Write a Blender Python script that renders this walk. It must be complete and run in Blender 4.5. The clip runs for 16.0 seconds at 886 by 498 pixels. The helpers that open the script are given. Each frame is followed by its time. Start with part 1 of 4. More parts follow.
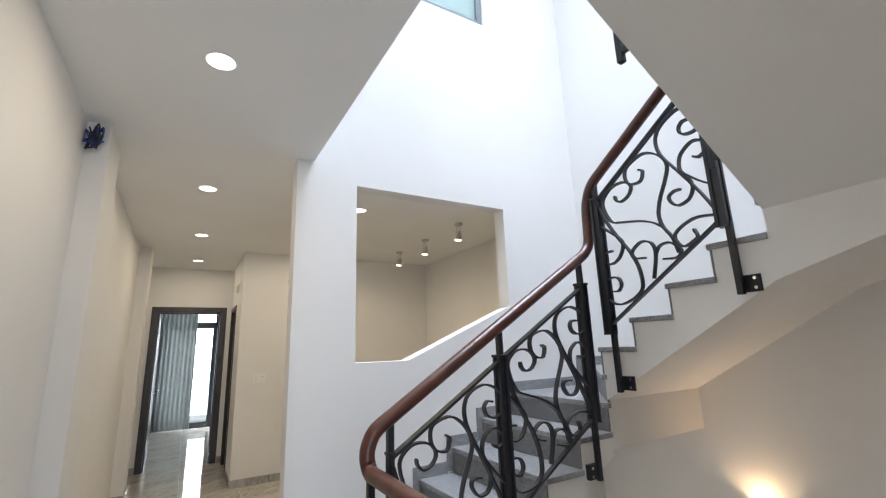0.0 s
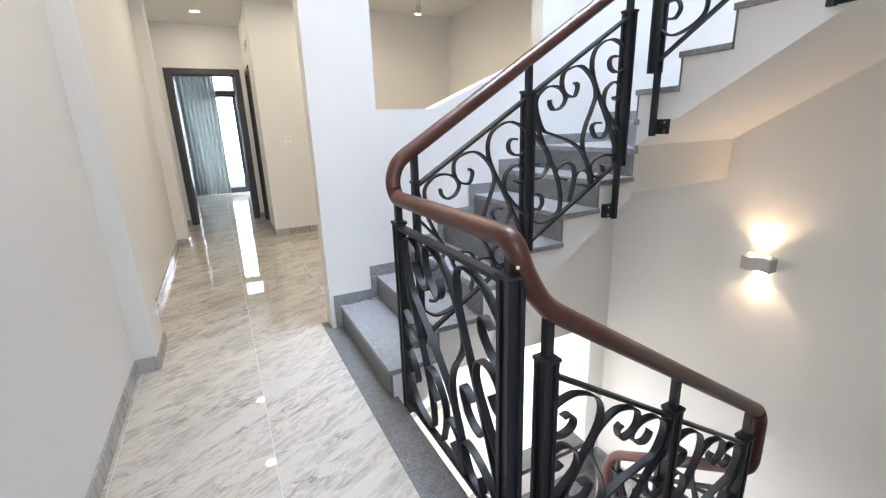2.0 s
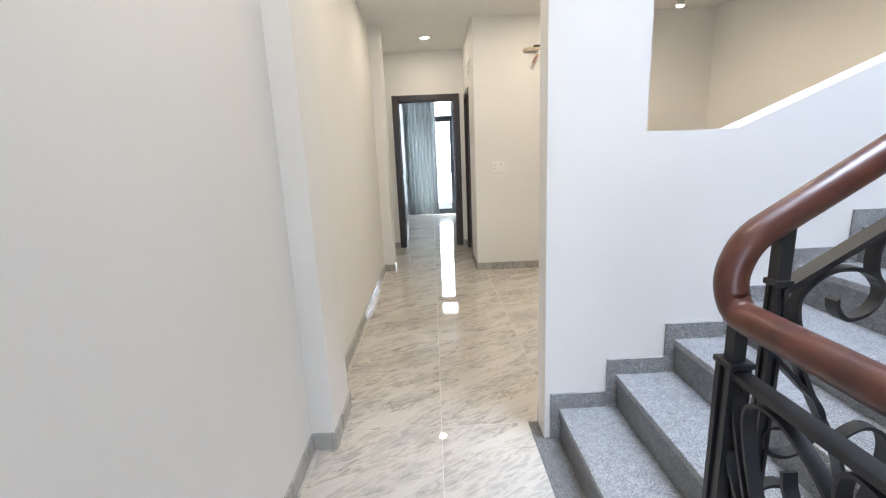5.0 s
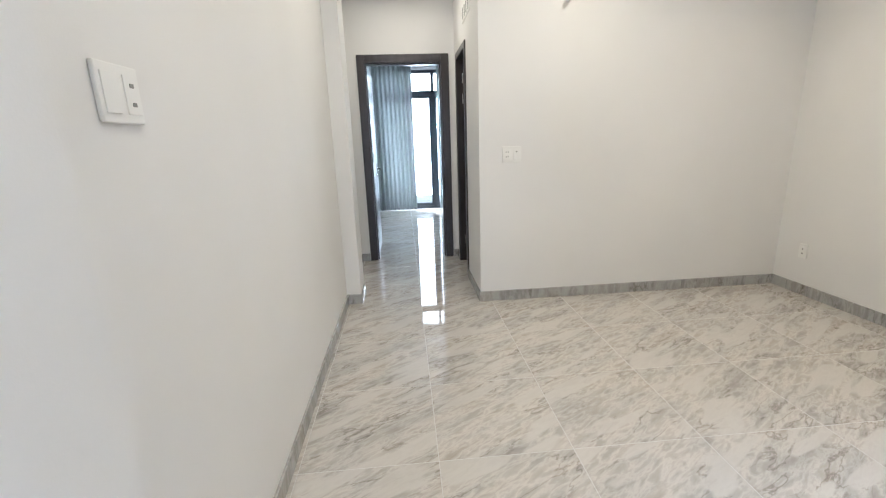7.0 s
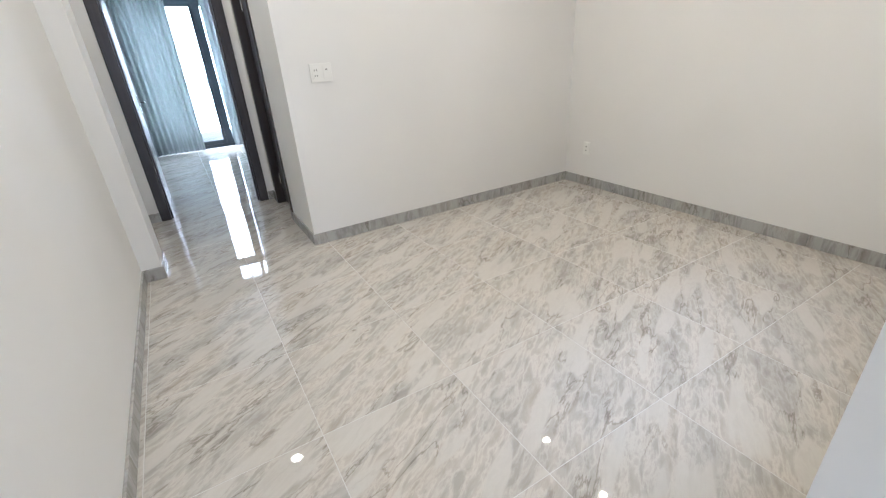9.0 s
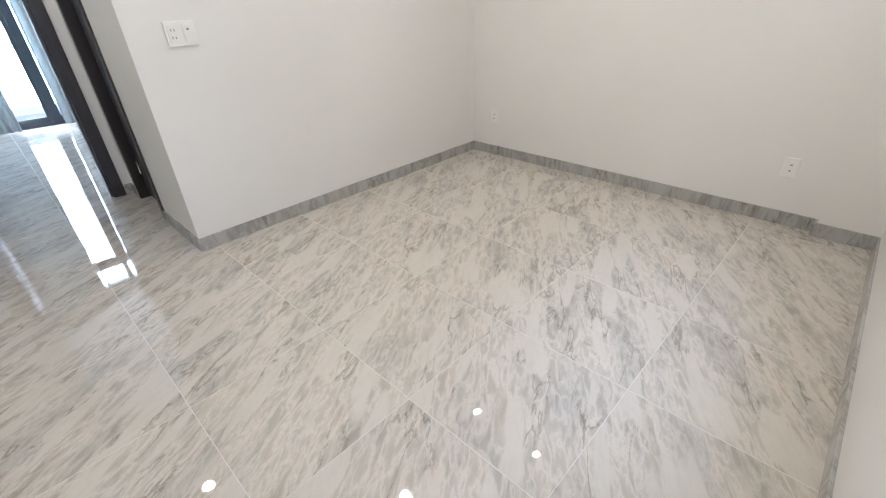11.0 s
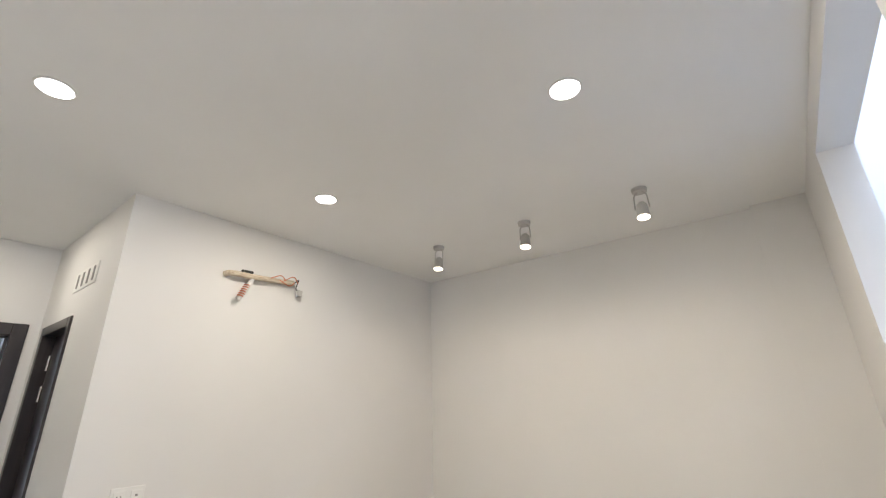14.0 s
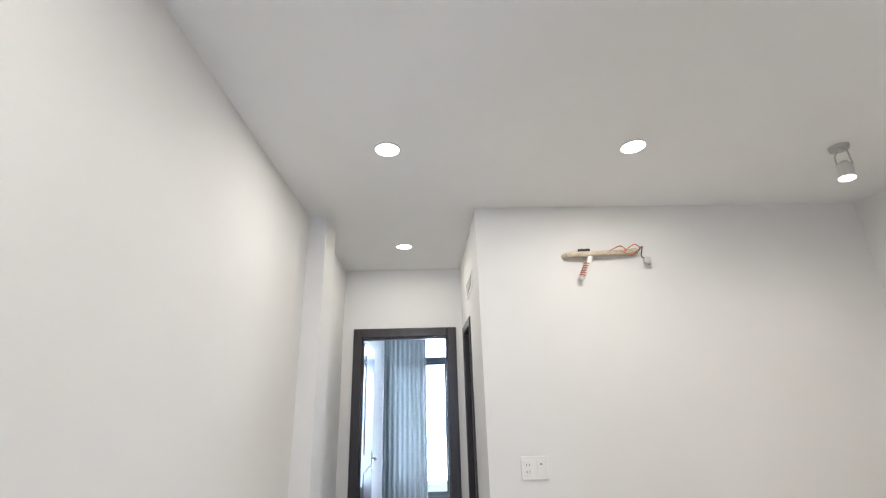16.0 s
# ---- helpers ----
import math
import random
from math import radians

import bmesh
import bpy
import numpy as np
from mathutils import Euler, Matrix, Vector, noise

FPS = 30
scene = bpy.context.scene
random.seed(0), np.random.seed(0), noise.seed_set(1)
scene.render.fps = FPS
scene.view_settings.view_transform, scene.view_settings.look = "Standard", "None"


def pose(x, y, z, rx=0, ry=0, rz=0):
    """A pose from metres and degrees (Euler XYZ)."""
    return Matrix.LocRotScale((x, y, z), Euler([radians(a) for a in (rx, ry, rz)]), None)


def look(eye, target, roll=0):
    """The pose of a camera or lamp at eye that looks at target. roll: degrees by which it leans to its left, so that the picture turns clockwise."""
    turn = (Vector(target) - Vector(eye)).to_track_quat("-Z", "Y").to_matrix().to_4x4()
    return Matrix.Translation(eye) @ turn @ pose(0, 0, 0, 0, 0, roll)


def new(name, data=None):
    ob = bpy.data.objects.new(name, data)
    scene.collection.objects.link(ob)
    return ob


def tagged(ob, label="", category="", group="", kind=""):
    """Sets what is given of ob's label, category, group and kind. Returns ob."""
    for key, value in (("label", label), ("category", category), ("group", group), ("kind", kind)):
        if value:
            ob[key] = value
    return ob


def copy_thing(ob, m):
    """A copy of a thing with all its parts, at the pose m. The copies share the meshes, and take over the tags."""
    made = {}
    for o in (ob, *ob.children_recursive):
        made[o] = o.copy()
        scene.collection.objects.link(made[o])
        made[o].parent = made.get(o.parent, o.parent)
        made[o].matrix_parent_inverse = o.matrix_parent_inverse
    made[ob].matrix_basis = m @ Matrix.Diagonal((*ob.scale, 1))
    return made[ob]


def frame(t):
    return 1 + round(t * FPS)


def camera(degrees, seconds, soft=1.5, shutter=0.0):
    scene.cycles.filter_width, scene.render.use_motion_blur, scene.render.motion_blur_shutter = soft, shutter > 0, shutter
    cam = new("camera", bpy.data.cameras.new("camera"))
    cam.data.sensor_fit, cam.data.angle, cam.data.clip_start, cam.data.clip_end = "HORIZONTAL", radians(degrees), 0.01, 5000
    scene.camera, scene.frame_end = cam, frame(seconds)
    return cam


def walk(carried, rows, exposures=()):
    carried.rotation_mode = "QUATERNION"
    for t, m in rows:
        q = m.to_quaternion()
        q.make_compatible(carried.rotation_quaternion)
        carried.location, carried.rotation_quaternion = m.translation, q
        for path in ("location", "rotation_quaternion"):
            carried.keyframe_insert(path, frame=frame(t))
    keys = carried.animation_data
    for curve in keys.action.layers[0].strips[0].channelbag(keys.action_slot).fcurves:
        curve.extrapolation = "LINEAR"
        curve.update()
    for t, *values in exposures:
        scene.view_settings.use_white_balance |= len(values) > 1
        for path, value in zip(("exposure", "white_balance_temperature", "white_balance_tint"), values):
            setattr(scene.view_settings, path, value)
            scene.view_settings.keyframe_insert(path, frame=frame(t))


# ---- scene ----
cam = camera(91.6, 16.0, soft=1.25)
PATH = [
    (0, (0.576, -2.842, 1.52), (1.568, -1.163, 1.963), -2.0),
    (0.5, (0.617, -2.806, 1.45), (1.632, -1.091, 1.615), -2.4),
    (1, (0.634, -2.786, 1.393), (1.63, -1.06, 1.225), -2.1),
    (1.5, (0.636, -2.78, 1.36), (1.568, -1.058, 0.952), -2.0),
    (2, (0.606, -2.771, 1.312), (1.469, -1.051, 0.769), -1.9),
    (2.5, (0.602, -2.773, 1.284), (1.378, -1.054, 0.619), -1.9),
    (3, (0.609, -2.753, 1.309), (1.272, -1.003, 0.603), -2.3),
    (3.5, (0.697, -2.733, 1.346), (1.094, -0.896, 0.66), -3.2),
    (4, (0.718, -2.612, 1.366), (0.841, -0.686, 0.84), -3.1),
    (4.5, (0.701, -2.243, 1.388), (0.746, -0.296, 0.933), -2.6),
    (4.7, (0.667, -2.093, 1.38), (0.706, -0.14, 0.953), -2.5),
    (6.8, (0.589, -0.354, 1.367), (0.606, 1.592, 0.902), -2.4),
    (7, (0.548, -0.244, 1.351), (0.706, 1.688, 0.856), -1.9),
    (7.5, (0.436, -0.06, 1.363), (1.063, 1.74, 0.757), -1.7),
    (8, (0.385, -0.001, 1.365), (1.223, 1.674, 0.663), -1.9),
    (10.3, (0.594, 0.167, 1.268), (1.496, 1.654, 0.281), -3.6),
    (10.5, (0.582, 0.229, 1.282), (1.544, 1.666, 0.277), -2.2),
    (11, (0.525, 0.413, 1.339), (1.746, 1.631, 0.328), -2.3),
    (11.5, (0.504, 0.474, 1.366), (1.853, 1.629, 0.445), -2.6),
    (12, (0.504, 0.45, 1.43), (1.951, 1.654, 0.755), -2.4),
    (12.5, (0.448, 0.477, 1.543), (2.037, 1.683, 1.408), -1.6),
    (13, (0.43, 0.448, 1.616), (1.992, 1.615, 2.065), -1.4),
    (13.5, (0.428, 0.452, 1.618), (1.949, 1.59, 2.245), -1.4),
    (14, (0.459, 0.441, 1.635), (1.951, 1.59, 2.309), -1.3),
    (14.5, (0.513, 0.412, 1.641), (1.842, 1.734, 2.339), -1.2),
    (15, (0.642, 0.317, 1.639), (1.526, 1.974, 2.327), -1.5),
    (15.5, (0.745, 0.37, 1.602), (1.105, 2.221, 2.268), -1.8),
    (16, (0.817, 0.509, 1.624), (0.888, 2.404, 2.261), -1.6),
]
walk(cam, [(t, look(e, g, r)) for t, e, g, r in PATH],
     [(0, -0.52, 6350, 13), (0.5, -0.47, 6350, 13), (1.0, -0.42, 6350, 13), (1.5, -0.16, 6300, 13), (2.0, 0.06, 6050, 13), (2.5, 0.14, 6050, 13), (3.5, 0.24, 6000, 13), (4.7, 0.10, 6050, 13), (6.8, 0.2, 5550, 12), (8.0, 0.27, 5300, 12), (10.4, 0.3, 5300, 14), (12.0, 0.27, 5350, 14), (12.5, 0.27, 5350, 14), (13.0, 0.06, 5600, 14), (15.0, 0.08, 5550, 14), (16, 0.22, 5300, 14)])

# ---- world, daylight and lamps ----
H = 2.81        # ceiling height
FLOOR_RISE = 3.465
XR = 3.79       # east wall
YB = 3.175      # back wall of the room
YD = 4.67       # wall with the bedroom door
PT = 0.132       # partition thickness

world = bpy.data.worlds.new("world")
scene.world = world
world.use_nodes = True
_n = world.node_tree.nodes
_sky = _n.new("ShaderNodeTexSky")
_sky.sky_type = "NISHITA"
_sky.sun_disc = False
_sky.sun_elevation = radians(58)
_sky.sun_rotation = radians(200)
world.node_tree.links.new(_sky.outputs[0], _n["Background"].inputs[0])
_n["Background"].inputs[1].default_value = 0.15


def lamp(name, kind, m, power, colour, **settings):
    data = bpy.data.lights.new(name, kind)
    data.energy, data.color = power, colour
    if kind == "AREA":
        data.shape = settings.get("shape", "RECTANGLE")
        data.size = settings["size"]
        data.size_y = settings.get("size_y", settings["size"])
        data.spread = settings.get("spread", math.pi)
    elif kind == "SPOT":
        data.spot_size, data.spot_blend = settings["angle"], settings.get("blend", 0.5)
        data.shadow_soft_size = settings.get("size", 0.02)
    elif kind == "SUN":
        data.angle = settings["angle"]
    ob = new(name, data)
    ob.matrix_world = m
    return ob


WARM = (1.0, 0.84, 0.59)
WARMER = (1.0, 0.78, 0.52)
DAY = (0.80, 0.89, 1.0)
lamp("sun", "SUN", look((0, 0, 30), (8, -14, 0)), 3.0, (1, 0.96, 0.9), angle=radians(0.5))
lamp("skylight_daylight", "AREA", pose(2.5, -1.43, 6.85), 180, DAY, size=2.3, size_y=2.6, spread=radians(90))
# unseen source behind the camera, added to brighten the corridor's left wall
lamp("south_fill_lamp", "AREA", pose(0.62, -4.46, 1.5, 90, 0, 0), 22, DAY, size=1.0, size_y=1.5)
# added lamps without fittings, to brighten the storey below and the stairwell
for px, py in ((1.2, 1.3), (2.7, 1.3), (0.55, -0.9), (0.55, -2.3)):
    lamp("lower_fill_lamp", "AREA", pose(px, py, -0.615), 85, (1.0, 0.95, 0.88), size=0.14, shape="DISK")
lamp("bedroom_daylight", "AREA", pose(0.70, 8.60, 1.4, 90, 0, 180), 105, (0.88, 0.95, 1.0), size=1.2, size_y=2.3)
lamp("bedroom_daylight", "AREA", pose(2.08, 8.62, 1.4, 90, 0, 180), 260, (0.93, 0.97, 1.0), size=1.4, size_y=2.3)
# first entry continues the row out of view, added to brighten the stairwell
DOWNLIGHTS = [(0.605, -2.64), (0.605, -0.888), (0.62, 0.86), (0.62, 2.43), (0.62, 3.95), (1.885, 2.42), (1.885, 0.905)]
DOWN_W = 5.9
SPOTS = [(3.0, 2.44), (3.0, 1.68), (3.0, 0.917)]
for px, py in DOWNLIGHTS:
    lamp("downlight_lamp", "AREA", pose(px, py, H - 0.0085), DOWN_W * (1.35 if py < 0 else 1.0 if px < 1 else 1.55), WARM, size=0.105, shape="DISK")

# ---- materials ----


def material(name, base=(0.8, 0.8, 0.8), rough=0.5, metal=0.0):
    m = bpy.data.materials.new(name)
    m.use_nodes = True
    b = m.node_tree.nodes["Principled BSDF"]
    b.inputs["Base Color"].default_value = (*base, 1)
    b.inputs["Roughness"].default_value = rough
    b.inputs["Metallic"].default_value = metal
    return m, m.node_tree.nodes, m.node_tree.links, b


def coords(n, l, scale=(1, 1, 1), turn=0.0, shift=None, kind="Object"):
    tc, mp = n.new("ShaderNodeTexCoord"), n.new("ShaderNodeMapping")
    mp.inputs["Scale"].default_value = scale
    mp.inputs["Rotation"].default_value = (0, 0, turn)
    src = tc.outputs[kind]
    if shift is not None:
        add = n.new("ShaderNodeVectorMath")
        l.new(src, add.inputs[0])
        l.new(shift, add.inputs[1])
        src = add.outputs[0]
    l.new(src, mp.inputs[0])
    return mp.outputs[0]


def noise_tex(n, l, vec, scale, detail=4.0, rough=0.55, distort=0.0):
    t = n.new("ShaderNodeTexNoise")
    t.inputs["Scale"].default_value = scale
    t.inputs["Detail"].default_value = detail
    t.inputs["Roughness"].default_value = rough
    t.inputs["Distortion"].default_value = distort
    l.new(vec, t.inputs["Vector"])
    return t.outputs["Fac"]


def ramp(n, l, fac, stops):
    r = n.new("ShaderNodeValToRGB")
    e = r.color_ramp.elements
    while len(e) < len(stops):
        e.new(0.5)
    for el, (p, c) in zip(e, stops):
        el.position, el.color = p, (*c, 1)
    l.new(fac, r.inputs[0])
    return r.outputs[0]


def mixed(n, l, fac, a, b, mode="MIX"):
    m = n.new("ShaderNodeMix")
    m.data_type, m.blend_type = "RGBA", mode
    for sock, v in ((m.inputs[0], fac), (m.inputs[6], a), (m.inputs[7], b)):
        if isinstance(v, (int, float)):
            sock.default_value = v
        elif isinstance(v, tuple):
            sock.default_value = (*v, 1)
        else:
            l.new(v, sock)
    return m.outputs[2]


def bumped(n, l, b, fac, strength, dist):
    bp = n.new("ShaderNodeBump")
    bp.inputs["Strength"].default_value = strength
    bp.inputs["Distance"].default_value = dist
    l.new(fac, bp.inputs["Height"])
    l.new(bp.outputs[0], b.inputs["Normal"])


def paint(name, base):
    m, n, l, b = material(name, base, 0.62)
    v = coords(n, l)
    big = noise_tex(n, l, v, 0.9, 3)
    low = tuple(c * 0.95 for c in base)
    l.new(ramp(n, l, big, [(0.3, low), (0.7, base)]), b.inputs["Base Color"])
    bumped(n, l, b, noise_tex(n, l, v, 160, 3), 0.10, 0.002)
    return m


M_WALL = paint("white_wall_paint", (0.80, 0.795, 0.78))
M_CEIL = paint("white_ceiling_paint", (0.87, 0.87, 0.86))


def grain(n, l, angle, scale, shift):
    """Coordinates turned by an angle and then stretched along it."""
    turned = coords(n, l, (1, 1, 1), radians(-angle), shift)
    mp = n.new("ShaderNodeMapping")
    mp.inputs["Scale"].default_value = scale
    l.new(turned, mp.inputs[0])
    return mp.outputs[0]


def marble(name, tint, rough, use_random):
    m, n, l, b = material(name, (0.6, 0.6, 0.6), rough)
    shift = None
    if use_random:
        oi, mul = n.new("ShaderNodeObjectInfo"), n.new("ShaderNodeVectorMath")
        mul.operation = "SCALE"
        mul.inputs[0].default_value = (37.0, 23.0, 11.0)
        l.new(oi.outputs["Random"], mul.inputs["Scale"])
        shift = mul.outputs[0]
    # broad clouds drawn out along the grain, with a few clean pale flags
    v = grain(n, l, 30, (1.0, 3.6, 1.0), shift)
    soft = noise_tex(n, l, v, 2.2, 4, 0.55, 0.3)
    base = ramp(n, l, soft, [(0.30, (0.49, 0.485, 0.475)), (0.45, (0.58, 0.575, 0.56)), (0.58, (0.64, 0.625, 0.60)), (0.72, (0.55, 0.525, 0.49))])
    flags = ramp(n, l, noise_tex(n, l, grain(n, l, 31, (1.0, 4.5, 1.0), shift), 2.1, 1.5, 0.4, 0.2), [(0.575, (0, 0, 0)), (0.61, (1, 1, 1))])
    # wavy fibres: light and shadow lines side by side
    v2 = grain(n, l, 33, (1.5, 5.0, 1.0), shift)
    fine = noise_tex(n, l, v2, 5.0, 6, 0.60, 0.35)
    fibres = ramp(n, l, fine, [(0.36, (0.76, 0.75, 0.735)), (0.45, (0.97, 0.96, 0.95)), (0.50, (1.10, 1.10, 1.09)), (0.55, (0.93, 0.92, 0.91)), (0.66, (0.82, 0.795, 0.765))])
    v3 = grain(n, l, 27, (1.0, 3.6, 1.0), shift)
    dark = noise_tex(n, l, v3, 2.6, 6, 0.56, 0.4)
    thin = ramp(n, l, dark, [(0.480, (1, 1, 1)), (0.497, (0.58, 0.555, 0.53)), (0.505, (0.72, 0.70, 0.68)), (0.52, (1.0, 1.0, 1.0))])
    patch = ramp(n, l, noise_tex(n, l, v, 1.7, 2), [(0.46, (0, 0, 0)), (0.58, (0.95, 0.95, 0.95))])
    c = mixed(n, l, 0.9, base, fibres, "MULTIPLY")
    c = mixed(n, l, patch, c, mixed(n, l, 1.0, c, thin, "MULTIPLY"))
    c = mixed(n, l, mixed(n, l, 1.0, flags, (0.8, 0.8, 0.8), "MULTIPLY"), c, (0.66, 0.655, 0.635))
    c = mixed(n, l, 1.0, c, tint, "MULTIPLY")
    l.new(c, b.inputs["Base Color"])
    b.inputs["IOR"].default_value = 1.62
    bumped(n, l, b, noise_tex(n, l, coords(n, l), 5, 2), 0.02, 0.004)
    return m


M_TILE = marble("polished_marble_tile", (0.88, 0.85, 0.805), 0.02, True)
M_SKIRT = marble("grey_marble_skirting", (0.64, 0.65, 0.66), 0.18, True)
M_GROUT, _n, _l, _b = material("pale_grout", (0.60, 0.59, 0.57), 0.8)


def granite(name, k, rough):
    m, n, l, b = material(name, (0.2, 0.2, 0.2), rough)
    v = coords(n, l)
    speck = n.new("ShaderNodeTexVoronoi")
    speck.inputs["Scale"].default_value = 420
    l.new(v, speck.inputs["Vector"])
    sep = n.new("ShaderNodeSeparateColor")
    l.new(speck.outputs["Color"], sep.inputs[0])
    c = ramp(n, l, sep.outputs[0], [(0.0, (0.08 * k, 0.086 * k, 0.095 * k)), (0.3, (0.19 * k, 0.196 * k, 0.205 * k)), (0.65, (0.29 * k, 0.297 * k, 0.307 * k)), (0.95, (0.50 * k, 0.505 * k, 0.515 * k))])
    cloud = ramp(n, l, noise_tex(n, l, v, 25, 4), [(0.3, (0.8, 0.8, 0.8)), (0.7, (1.1, 1.1, 1.1))])
    l.new(mixed(n, l, 1.0, c, cloud, "MULTIPLY"), b.inputs["Base Color"])
    bumped(n, l, b, sep.outputs[1], 0.05, 0.0005)
    return m


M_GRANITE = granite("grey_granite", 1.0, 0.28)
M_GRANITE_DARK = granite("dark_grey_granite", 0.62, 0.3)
M_SILL = granite("black_granite", 0.25, 0.45)


def wood(name, a, c, rough, axis=(2, 40, 40)):
    m, n, l, b = material(name, a, rough)
    v = coords(n, l, axis)
    f = noise_tex(n, l, v, 1.2, 6, 0.6, 0.4)
    l.new(ramp(n, l, f, [(0.3, a), (0.7, c)]), b.inputs["Base Color"])
    b.inputs["Coat Weight"].default_value = 0.2
    b.inputs["Coat Roughness"].default_value = 0.15
    bumped(n, l, b, f, 0.04, 0.001)
    return m


M_RAIL = wood("varnished_red_brown_wood", (0.046, 0.012, 0.008), (0.100, 0.029, 0.018), 0.36, (9, 9, 9))
M_DOOR = wood("dark_brown_door", (0.026, 0.022, 0.024), (0.044, 0.036, 0.037), 0.30, (30, 30, 2))
M_IRON, _n2, _l2, _b2 = material("black_painted_iron", (0.011, 0.013, 0.018), 0.45)
bumped(_n2, _l2, _b2, noise_tex(_n2, _l2, coords(_n2, _l2), 90, 3), 0.12, 0.001)
M_ALU, _, _, _ = material("dark_grey_aluminium", (0.09, 0.105, 0.12), 0.4, 0.3)
M_GREYALU, _, _, _ = material("grey_window_frame", (0.20, 0.23, 0.25), 0.45)
M_CHROME, _, _, _ = material("brushed_chrome", (0.7, 0.7, 0.7), 0.25, 1.0)
M_WHITE, _, _, _ = material("white_plastic", (0.82, 0.82, 0.80), 0.35)
M_DARK, _, _, _ = material("dark_socket_hole", (0.03, 0.03, 0.03), 0.6)
M_SLOT, _, _, _ = material("grey_socket_slot", (0.25, 0.25, 0.24), 0.6)
M_LAMPBODY, _, _, _ = material("white_enamel_metal", (0.48, 0.47, 0.45), 0.4)
M_COPPER, _, _, _ = material("copper_pipe", (0.60, 0.22, 0.12), 0.35, 0.8)
M_BLUE, _, _, _ = material("blue_cable_sheath", (0.03, 0.07, 0.32), 0.45)


def wrap():
    m, n, l, b = material("beige_pipe_wrap", (0.62, 0.52, 0.38), 0.7)
    f = noise_tex(n, l, coords(n, l, (6, 40, 40)), 3, 4)
    l.new(ramp(n, l, f, [(0.3, (0.46, 0.36, 0.25)), (0.65, (0.72, 0.65, 0.52))]), b.inputs["Base Color"])
    return m


M_WRAP = wrap()


def glowing(name, colour, strength):
    m, n, l, b = material(name, (0.8, 0.8, 0.8), 0.4)
    b.inputs["Emission Color"].default_value = (*colour, 1)
    b.inputs["Emission Strength"].default_value = strength
    return m


M_GLOW = glowing("lit_lamp_face", (1.0, 0.9, 0.74), 9.0)
M_GLOW_WARM = glowing("warm_lit_lamp_face", (1.0, 0.80, 0.50), 9.0)


def glass(name, tint, rough):
    m, n, l, b = material(name, tint, rough)
    b.inputs["Transmission Weight"].default_value = 1.0
    b.inputs["IOR"].default_value = 1.45
    return m


M_GLASS = glass("clear_glass", (0.95, 0.98, 0.97), 0.0)
M_FROST = glass("frosted_teal_glass", (0.55, 0.75, 0.74), 0.35)


def cloth():
    m, n, l, b = material("grey_green_curtain_cloth", (0.25, 0.3, 0.29), 0.85)
    v = coords(n, l)
    f = noise_tex(n, l, coords(n, l, (1, 1, 0.3)), 260, 2)
    l.new(ramp(n, l, f, [(0.3, (0.24, 0.265, 0.26)), (0.7, (0.31, 0.34, 0.335))]), b.inputs["Base Color"])
    b.inputs["Sheen Weight"].default_value = 0.3
    bumped(n, l, b, f, 0.2, 0.001)
    tr, mx = n.new("ShaderNodeBsdfTranslucent"), n.new("ShaderNodeMixShader")
    tr.inputs[0].default_value = (0.40, 0.43, 0.42, 1)
    mx.inputs[0].default_value = 0.08
    l.new(b.outputs[0], mx.inputs[1])
    l.new(tr.outputs[0], mx.inputs[2])
    l.new(mx.outputs[0], n["Material Output"].inputs[0])
    return m


M_CURTAIN = cloth()


def leafy():
    m, n, l, b = material("green_leaves", (0.06, 0.12, 0.03), 0.6)
    gi = n.new("ShaderNodeNewGeometry")
    l.new(ramp(n, l, gi.outputs["Random Per Island"], [(0.0, (0.05, 0.11, 0.03)), (1.0, (0.15, 0.24, 0.07))]), b.inputs["Base Color"])
    return m


M_LEAF = leafy()
M_BARK, _, _, _ = material("tree_bark", (0.12, 0.09, 0.06), 0.9)
M_CONCRETE = paint("pale_concrete", (0.55, 0.54, 0.52))

# ---- mesh helpers ----


def mesh_object(name, bm, mat, parent=None, label="", smooth=False):
    me = bpy.data.meshes.new(name)
    bmesh.ops.recalc_face_normals(bm, faces=bm.faces[:])
    bm.to_mesh(me)
    bm.free()
    if mat:
        me.materials.append(mat)
    if smooth:
        for p in me.polygons:
            p.use_smooth = True
    ob = new(name, me)
    if parent:
        ob.parent = parent
    if label:
        ob["label"] = label
    return ob


def part(name, bm, mat, parent, label="", smooth=False):
    return mesh_object(name, bm, mat, parent, label, smooth)


def box(bm, x0, x1, y0, y1, z0, z1, bevel=0.0):
    r = bmesh.ops.create_cube(bm, size=1, matrix=Matrix.Translation(((x0 + x1) / 2, (y0 + y1) / 2, (z0 + z1) / 2)) @ Matrix.Diagonal((x1 - x0, y1 - y0, z1 - z0, 1)))
    if bevel > 0:
        edges = {e for v in r["verts"] for e in v.link_edges}
        bmesh.ops.bevel(bm, geom=list(edges), offset=bevel, segments=2, affect="EDGES", profile=0.5)
    return bm


def boxes(*specs, bevel=0.0):
    bm = bmesh.new()
    for s in specs:
        b2 = bmesh.new()
        box(b2, *s, bevel=bevel)
        tmp = bpy.data.meshes.new("tmp")
        b2.to_mesh(tmp)
        b2.free()
        bm.from_mesh(tmp)
        bpy.data.meshes.remove(tmp)
    return bm


